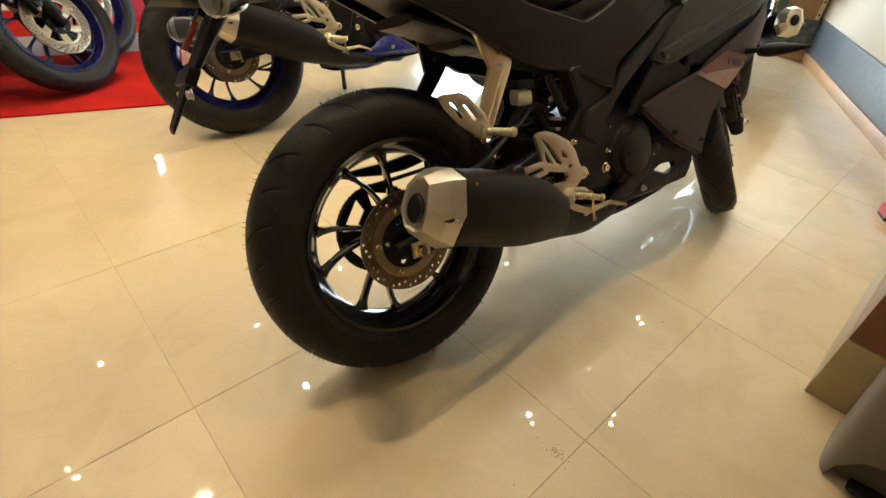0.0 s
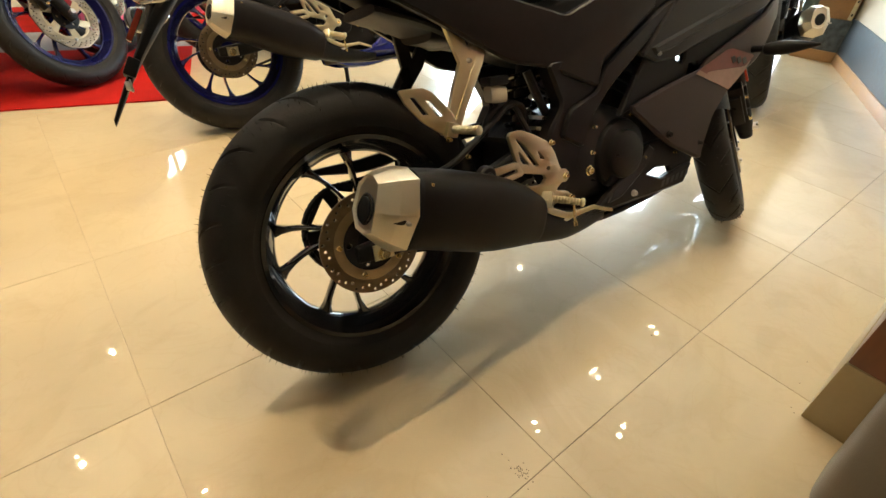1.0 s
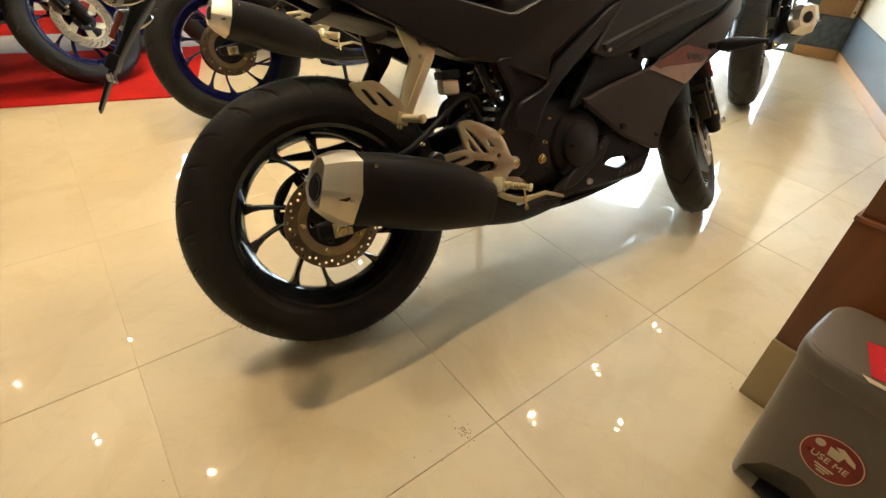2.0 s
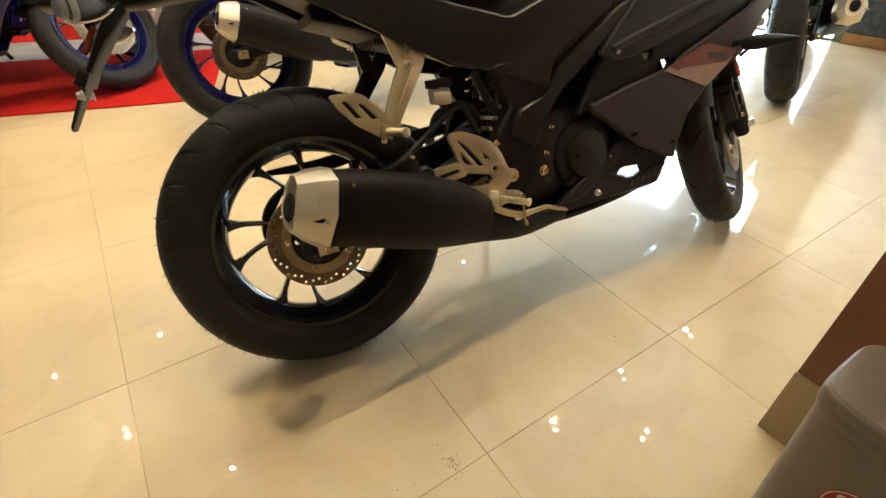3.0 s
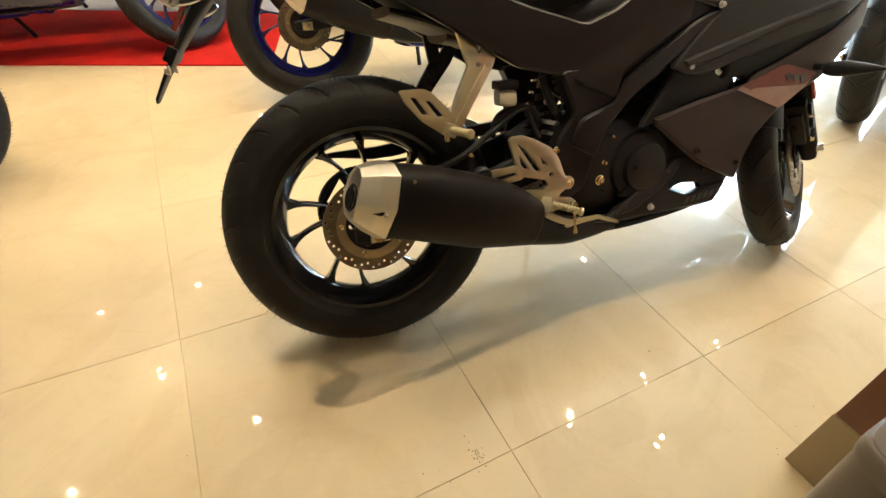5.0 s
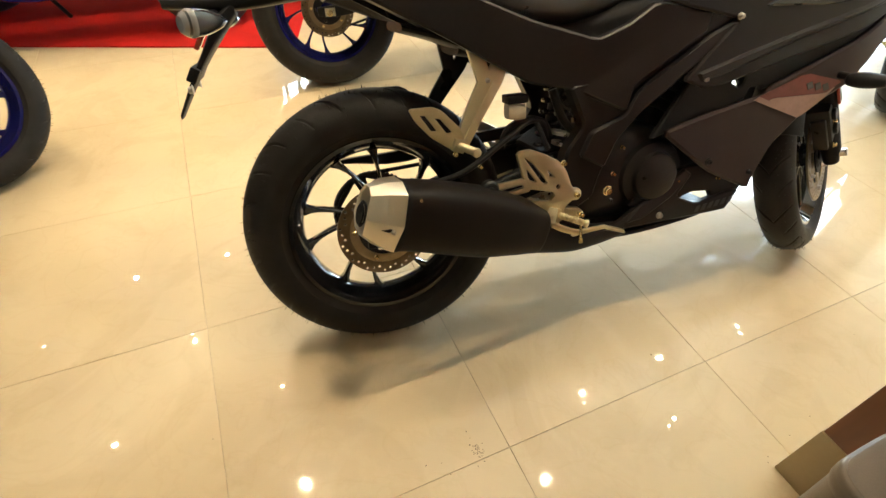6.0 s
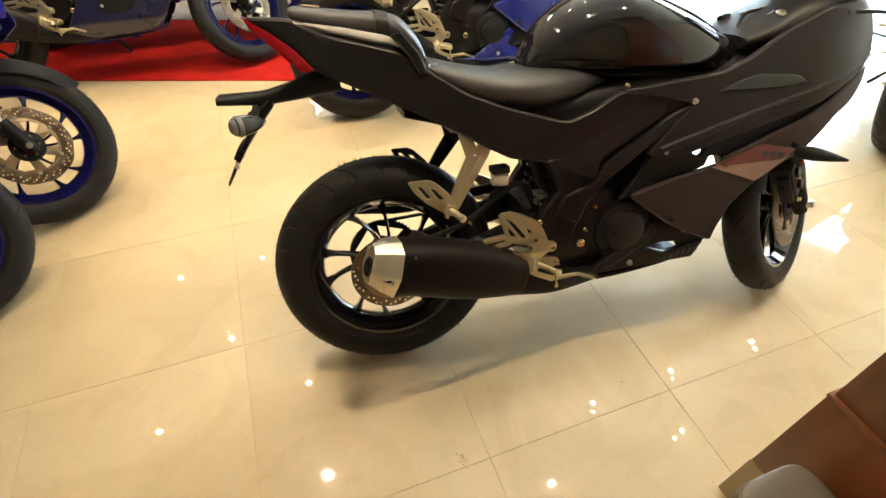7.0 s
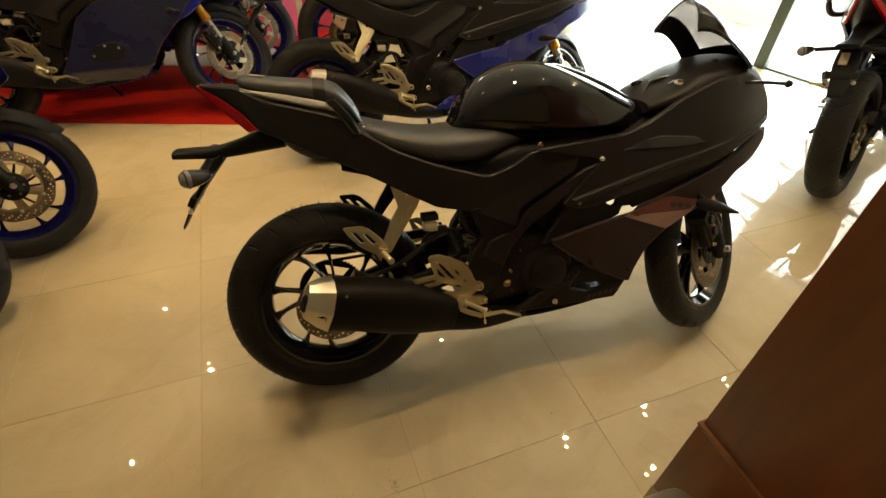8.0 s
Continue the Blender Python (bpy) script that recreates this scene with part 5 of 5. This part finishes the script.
# others of the same kind round it: behind, on the carpet, and further along the row
for x, y, z, h, lean, lab in ((-1.97, 1.015, 0.301, -2.0, 15.0, "blue sports motorcycle with a blue front wheel turned to its lock"),
                              (-2.19, 0.53, 0.301, -2.0, 15.0, "blue sports motorcycle standing close beside its neighbour"),
                              (-1.09, 2.20, 0.309, -2.0, 15.0, "blue sports motorcycle parked on the red carpet"),
                              (-0.88, 2.72, 0.309, -5.0, 15.0, "blue sports motorcycle in the back row"),
                              (1.01, 2.32, 0.309, -7.0, 15.0, "blue sports motorcycle standing last in the back row")):
    other = tagged(copy_thing(blue_bike, bike_pose(x, y, z, h, lean)), lab)
    if "parked on the red carpet" in lab:
        cowl = part("full_fairing", panel([(0.470, 0.270), (0.560, 0.400), (0.640, 0.560), (0.760, 0.640), (1.080, 0.700), (1.250, 0.650), (1.130, 0.515), (1.010, 0.400), (0.940, 0.290), (0.880, 0.238), (0.560, 0.222)], lambda x, z: -(0.190 - 0.5 * max(0, 0.30 - z)), 0.008, 3, 0.006), NAVY, other, "dark navy full side fairing")
        # black plate with bolts stands in for a dark opening in the fairing
        part("cutout_patch", panel([(0.640, 0.360), (0.690, 0.425), (0.790, 0.440), (0.840, 0.400), (0.800, 0.345), (0.700, 0.330)], lambda x, z: -0.193, 0.004, 3, 0.003), PLASTIC, cowl)
        for bx, bz in ((0.670, 0.372), (0.735, 0.420), (0.800, 0.405)):
            bolt(cowl, bx, -0.194, bz, 0.006, STEEL)
# added boxes stand in for unidentified pink shapes behind the back row
for x, y, h in ((0.57, 3.36, 14), (1.07, 3.46, -8)):
    display = thing("display_box", pose(x, y, 0.008, 0, 0, h), "plain box added for a pink shape behind the back row", "box", "pink display boxes")
    part("pink_body", box(-0.20, 0.20, -0.14, 0.14, 0.0, 0.46, 0.006), PINKFILL, display)
    part("lid", box(-0.206, 0.206, -0.146, 0.146, 0.46, 0.49, 0.004), CARPETWHITE, display, "pale box lid")
dark_bike = motorcycle(bike_pose(3.085, 0.195, 0.303, 22.0, 15.0), SATIN, WARM, RIMBLACK, "dark motorcycle with a grab rail standing near the shop front", GROUP, True)
for s in (-1, 1):
    part("grab_rail", tube(smooth_path([(0.02, s * 0.09, 0.88), (-0.10, s * 0.14, 0.90), (-0.14, s * 0.15, 0.96), (-0.08, s * 0.15, 1.00), (0.06, s * 0.11, 0.97)]), 0.012, 12), HOSE, dark_bike, "black tubular grab rail" if s < 0 else "")
for ob in dark_bike.children_recursive:
    if ob.name.startswith("reflector") and ob.parent.name.startswith("plate_hanger"):
        ob.data.materials[0] = RESERVOIR
        tagged(ob, "pale yellowish plate reflector")

# ---- the room: its long wall runs 28 degrees off the tiles ----
ROOM = Matrix.Translation((4.68, 0.215, 0)) @ pose(0, 0, 0, 0, 0, 28.4)
SHOPFRONT = Matrix.Translation((4.68, 0.215, 0)) @ pose(0, 0, 0, 0, 0, 19.0)
LONG, WIDE = 8.5, 6.5


def structure(name, bm, material, label, m=None, smooth=0):
    ob = part(name, bm, material, None, label, m, smooth)
    return tagged(ob, label, name.split("_")[0], "", "structure")


wall = structure("wall_south", box(-LONG, 0.0, -0.15, 0.0, 0.0, CEIL, 0), WALL, "cream painted long wall with a black granite skirting", ROOM)
part("skirting_granite", box(-LONG, -0.02, 0.0, 0.012, 0.07, 0.30, 0.002), SKIRT, wall, "polished black granite skirting band")
part("skirting_foot", box(-LONG, -0.02, 0.0, 0.020, 0.0, 0.07, 0.003), EDGEWOOD, wall, "brown strip under the skirting")
structure("wall_west", box(-LONG - 0.15, -LONG, -0.15, WIDE + 0.15, 0.0, CEIL, 0), WALL, "plain cream wall behind the motorcycles", ROOM)
structure("wall_north", box(-LONG, -1.08, WIDE, WIDE + 0.15, 0.0, CEIL, 0), WALL, "plain cream far wall", ROOM)
side = structure("window_2", box(-1.08, 1.1, WIDE, WIDE + 0.15, 0.0, 2.12, 0), WALL, "small high window in the far wall", ROOM)
part("lintel", box(-1.08, 1.1, WIDE, WIDE + 0.15, 2.46, CEIL, 0), WALL, side)
part("jamb", box(-0.30, 1.1, WIDE, WIDE + 0.15, 2.12, 2.46, 0), WALL, side)
part("jamb", box(-1.08, -0.98, WIDE, WIDE + 0.15, 2.12, 2.46, 0), WALL, side)
for u in (-0.96, -0.74, -0.52, -0.32):
    part("post", box(u - 0.02, u + 0.02, WIDE + 0.03, WIDE + 0.07, 2.12, 2.46, 0.003), FRAMEMETAL, side)
for u0, u1 in ((-0.94, -0.76), (-0.72, -0.54), (-0.50, -0.34)):
    pane = part("pane", box(u0, u1, WIDE + 0.045, WIDE + 0.053, 2.12, 2.46, 0), PANE, side, smooth=0)
    pane.visible_shadow = False
structure("ceiling", box(-LONG, 1.3, -0.15, WIDE + 0.15, CEIL, CEIL + 0.12, 0), CEILPAINT, "plain pale ceiling with recessed downlights", ROOM)
# the shop front: a low kerb at the corner, posts, a head beam and tall panes
front = structure("window_1", box(-0.06, 0.06, 0.0, 0.27, 0.07, 0.28, 0.004), SKIRT, "glazed shop front with grey-green posts and a low granite kerb", SHOPFRONT)
part("kerb_foot", box(-0.075, 0.06, 0.0, 0.28, 0.0, 0.07, 0.003), EDGEWOOD, front)
part("corner_panel", box(-0.04, 0.06, 0.012, 0.25, 0.28, CEIL, 0.003), EDGEWOOD, front, "brown wood corner panel")
part("corner_return", box(0.026, 0.09, -0.15, 0.012, 0.0, CEIL, 0), EDGEWOOD, front)
part("corner_strip", box(-0.052, -0.040, 0.014, 0.040, 0.285, 1.10, 0.002), ALU, front, "punched aluminium corner strip")
for k in range(9):
    part("strip_hole", box(-0.0535, -0.052, 0.022, 0.032, 0.31 + 0.085 * k, 0.325 + 0.085 * k, 0), PLASTIC, front, smooth=0)
part("meter_box", box(-0.19, -0.053, 0.055, 0.30, 0.46, 0.80, 0.012), SKIRT, front, "dark grey box fixed over the corner panel")
for v in (0.29, 1.48, 3.46):
    part("post", box(-0.05, 0.05, v - 0.042, v + 0.042, 0.0, CEIL, 0.004), FRAMEMETAL, front)
part("head_beam", box(-0.05, 0.05, 0.332, 3.418, 1.74, 1.82, 0.004), FRAMEMETAL, front)
part("fascia", box(-0.03, 0.03, 0.332, 3.418, 1.82, CEIL, 0), WALL, front)
part("threshold", box(-0.03, 0.03, 0.332, 1.438, 0.0, 0.012, 0.003), FRAMEMETAL, front)
for v0, v1 in ((1.522, 3.418),):
    pane = part("pane", box(-0.004, 0.004, v0, v1, 0.0, 1.74, 0), PANE, front, smooth=0)
    pane.visible_shadow = False
part("side_panel", box(-0.06, 0.06, 3.502, WIDE + 0.5, 0.0, CEIL, 0), WALL, front)

# outside: sunlit paving, and glowing sheets in place of the street and the sky
structure("ground", box(-60, 60, -60, 60, -0.40, -0.012, 0), PAVING, "sunlit concrete street and ground outside", ROOM)
structure("backdrop", box(11.0, 11.2, -22, 26, -0.3, 9.0, 0), STREETGLOW, "glowing panel standing in for the bright street beyond the shop front", ROOM)
# added emissive sheet, bright enough to whiten the window's reflection in the floor
structure("backdrop_side", box(-14, 11.0, 15.0, 15.2, -0.3, 14.0, 0), SKYGLOW, "glowing panel standing in for open sky beyond the high window", ROOM)

# ---- floor tiles, carpet ----
floor = structure("floor", box(-LONG, 1.3, -0.1, WIDE, -0.02, -0.003, 0), GROUT, "polished cream floor tiles with thin dark joints", ROOM)
gap = 0.0004
base = box(gap, 0.6 - gap, gap, 0.6 - gap, -0.012, 0.0, 0.0008, 1)
tile_me = bpy.data.meshes.new("tile")
base.to_mesh(tile_me)
base.free()
tile_me.materials.append(TILE)
rest = bmesh.new()
inv = ROOM.inverted()
for i in range(-9, 10):
    for j in range(-6, 11):
        c = inv @ Vector((0.6 * i + 0.3, 0.6 * j + 0.3, 0))
        if not (-LONG - 0.4 < c.x < 1.5 and -0.4 < c.y < WIDE + 0.4):
            continue
        if -4 <= i <= 8 and -4 <= j <= 7:
            part("tile", tile_me, TILE, floor, m=inv @ Matrix.Translation((0.6 * i, 0.6 * j, 0)), smooth=0)
        else:
            bmesh.ops.create_cube(rest, size=1, matrix=Matrix.LocRotScale((0.6 * i + 0.3, 0.6 * j + 0.3, -0.006), None, (0.6 - 2 * gap, 0.6 - 2 * gap, 0.012)))
rest.transform(inv)
tagged(part("outer_tiles", rest, TILE, floor, smooth=0), "", "", "", "stuff")

# crumbs and scuffs of dirt on the tiles
rng = random.Random(11)
crumbs = bmesh.new()
for x, y, r in ((1.328, -0.821, 0.003), (1.238, -0.836, 0.002), (1.146, -0.852, 0.002), (1.135, -0.862, 0.003), (1.669, -0.698, 0.003), (0.528, -0.576, 0.007),
                (0.407, -0.564, 0.003), (0.441, -0.572, 0.003), (-0.017, -0.322, 0.003), (0.450, -0.603, 0.003)):
    for k in range(1 if r < 0.004 else 40):
        bmesh.ops.create_icosphere(crumbs, subdivisions=1, radius=1, matrix=Matrix.LocRotScale((x + rng.gauss(0, r) * (k > 0), y + 2 * rng.gauss(0, r) * (k > 0), 0.0004), Euler((0, 0, rng.uniform(0, 3))), (rng.uniform(0.3, 0.6) * min(r, 0.0022), rng.uniform(0.5, 1.0) * min(r, 0.0022), 0.0005)))
tagged(part("floor_dirt", crumbs, DIRT, None, smooth=0), "dark crumbs and scuffs of dirt on the tiles", "dirt", "", "stuff")

CARP = pose(0.0, 1.885, 0.0, 0, 0, -18.5)
rug = thing("carpet", CARP, "long red carpet runner with a pale band, laid on the tiles", "carpet")
part("runner", box(-4.0, 0.62, 0.0, 0.88, 0.0, 0.008, 0.003), CARPET, rug)
part("pale_band", box(-4.0, 0.9, 0.885, 1.30, 0.0, 0.007, 0.003), CARPETWHITE, rug)
part("far_strip", box(-4.0, 0.9, 1.305, 2.0, 0.0, 0.008, 0.003), CARPET, rug)

# ---- wood-clad pillar and waste bin ----
pil = thing("pillar", pose(1.151, -0.878, 0), "wood-clad square pillar with a tan tile plinth and a ledge", "pillar", "", "structure")
part("plinth", box(-0.012, 0.62, -0.62, 0.004, 0.0, 0.185, 0.003), PLINTH, pil, "tan stone plinth tiles")
part("lower_cladding", box(-0.010, 0.62, -0.62, 0.002, 0.187, 0.500, 0.003), WOOD, pil, "brown wood-grain laminate boards")
part("ledge_edge", box(-0.012, 0.62, -0.62, 0.004, 0.500, 0.510, 0.002), LEDGE, pil, "worn wood edge strip of the ledge")
part("upper_cladding", box(-0.004, 0.62, -0.62, -0.002, 0.510, CEIL, 0.003), WOOD, pil)


crate = thing("crate", pose(2.290, -0.805, 0, 0, 0, 28), "low red plastic crate on the floor beside the wall", "crate")
part("tray", box(0.0, 0.075, -0.20, 0.0, 0.012, 0.050, 0.006), REDCLOTH, crate)
part("base", box(0.004, 0.071, -0.196, -0.004, 0.0, 0.012, 0.002), PLASTIC, crate, "black base")


def waste_bin(m):
    b = thing("waste_bin", m, "grey plastic waste bin with rounded lid and round red sticker", "bin")
    h = 0.40
    # body: tapered shell with an arched recess at the foot
    bm = bmesh.new()
    rings = []
    for k in range(12):
        t = k / 11
        w, d = 0.120 - 0.020 * (1 - t), 0.088 + 0.015 * (1 - t)
        ring = []
        for j in range(40):
            a = 2 * math.pi * j / 40
            c, s = math.cos(a), math.sin(a)
            e = 2 / 4.5
            ring.append(bm.verts.new((w * math.copysign(abs(c) ** e, c), d * math.copysign(abs(s) ** e, s), 0.004 + 0.33 * t)))
        rings.append(ring)
    for a, c in zip(rings, rings[1:]):
        for j in range(40):
            bm.faces.new((a[j], a[(j + 1) % 40], c[(j + 1) % 40], c[j]))
    bm.faces.new(rings[0])
    bm.faces.new(rings[-1])
    arch = [(-0.083, -0.01), (-0.079, 0.045), (-0.052, 0.096), (0.0, 0.118), (0.052, 0.096), (0.079, 0.045), (0.083, -0.01)]
    bmesh.ops.recalc_face_normals(bm, faces=bm.faces)
    cutter = plate(arch, 0.12, bevel=0.001, y=-0.120, round_it=1)
    bmesh.ops.recalc_face_normals(cutter, faces=cutter.faces)
    part("body", carved(bm, cutter), GREYPLASTIC, b)
    part("pedal", moved(sloft([(-0.045, 0, 0, 0.016, 0.006, 3), (0.0, 0, 0, 0.024, 0.007, 3), (0.045, 0, 0, 0.016, 0.006, 3)], 16), pose(0, -0.088, 0.020)), PLASTIC, b)
    part("rim", moved(sloft([(0.0, 0, 0, 0.094, 0.122, 4.5), (0.012, 0, 0, 0.096, 0.124, 4.5), (0.024, 0, 0, 0.094, 0.122, 4.5)], 40, 2), Matrix(((0, 0, 1, 0), (0, 1, 0, 0), (1, 0, 0, 0.322), (0, 0, 0, 1)))), GREYPLASTIC, b)
    lid = part("lid", moved(sloft([(0.0, 0, 0, 0.096, 0.124, 5.0), (0.014, 0, 0, 0.0955, 0.1235, 5.0), (0.021, 0, 0, 0.091, 0.119, 5.0), (0.0245, 0, 0, 0.080, 0.108, 5.0), (0.0265, 0, 0, 0.01, 0.015, 4)], 40, 4), Matrix(((0, 0, 1, 0), (0, 1, 0, 0), (1, 0, 0, 0.346), (0, 0, 0, 1)))), GREYPLASTIC, b)
    red = part("lid_sticker", moved(plate([(-0.054, 0.0), (-0.022, 0.080), (0.050, 0.060), (0.030, -0.030)], 0.0012, bevel=0.0003), pose(0, 0, 0.3728, 90)), REDCLOTH, lid, "bright red lid sticker")
    for k in range(3):
        part("sticker_print", moved(box(-0.022 + 0.004 * k, 0.022, -0.003, 0.003, 0, 0.0008, 0), pose(0.0, -0.012 - 0.016 * k, 0.3738, 0, 0, 14)), CREAMPRINT, red, smooth=0)
    part("torn_label", moved(plate([(-0.032, 0.085), (-0.020, 0.094), (0.008, 0.090), (0.012, 0.082), (-0.014, 0.084)], 0.001, bevel=0.0003), pose(0, 0, 0.3715, 90)), CREAMPRINT, lid)
    stick = part("sticker", moved(plate(circle(0, 0, 0.048, 36), 0.0012, bevel=0.0003), pose(0.012, -0.0945, 0.195, -2.6)), REDPRINT, b, "round dark red sticker with cream print")
    part("sticker_ring", moved(plate(circle(0, 0, 0.046, 36), 0.0008, [circle(0, 0, 0.0445, 36)], bevel=0.0002), pose(0.012, -0.0952, 0.195, -2.6)), CREAMPRINT, stick)
    part("bin_picture", moved(plate([(-0.012, 0.024), (0.012, 0.024), (0.009, 0.006), (-0.009, 0.006)], 0.0008, bevel=0.0002), pose(0.012, -0.0953, 0.195, -2.6)), CREAMPRINT, stick)
    part("bin_flap", moved(plate([(-0.006, 0.030), (0.004, 0.034), (0.026, 0.022), (0.030, 0.014), (0.018, 0.016)], 0.0008, bevel=0.0002), pose(0.012, -0.0953, 0.195, -2.6)), CREAMPRINT, stick)
    part("sticker_dot", moved(plate(circle(-0.026, 0.020, 0.0075, 16), 0.0008, bevel=0.0002), pose(0.012, -0.0953, 0.195, -2.6)), CREAMPRINT, stick)
    txt = bpy.data.curves.new("words", "FONT")
    txt.body, txt.size, txt.extrude, txt.align_x = "USE ME", 0.018, 0.0003, "CENTER"
    tob = bpy.data.objects.new("words", txt)
    me = bpy.data.meshes.new_from_object(tob)
    bpy.data.objects.remove(tob)
    part("lettering", me, CREAMPRINT, stick, m=pose(0.012, -0.0962, 0.183, 87.4), smooth=0)
    for k, (w, z) in enumerate(((0.030, 0.172), (0.022, 0.166), (0.014, 0.160))):
        part("small_print", moved(box(-w / 2, w / 2, -0.0004, 0.0004, -0.0016, 0.0016, 0), pose(0.012, -0.0968, z)), CREAMPRINT, stick, smooth=0)
    return b


waste_bin(pose(1.016, -1.056, 0.0, 0, 0, -90))

# ---- downlights ----
def downlight(x, y):
    d = thing("downlight", pose(x, y, CEIL - 0.02), "round recessed warm downlight in the ceiling", "downlight", "ceiling downlights")
    part("trim_ring", moved(lathe([(0.015, 0.0), (0.038, 0.004), (0.038, 0.019), (0.015, 0.019)], 32), pose(0, 0, 0, 90)), TRIMWHITE, d)
    part("lens", moved(cyl(0.0145, 0.006, 0.012, 24), pose(0, 0, 0, 90)), LAMPLENS, d)
    return d


first = downlight(*SPOTS[0])
for x, y in SPOTS[1:] + TWINS:
    copy_thing(first, pose(x, y, CEIL - 0.02))
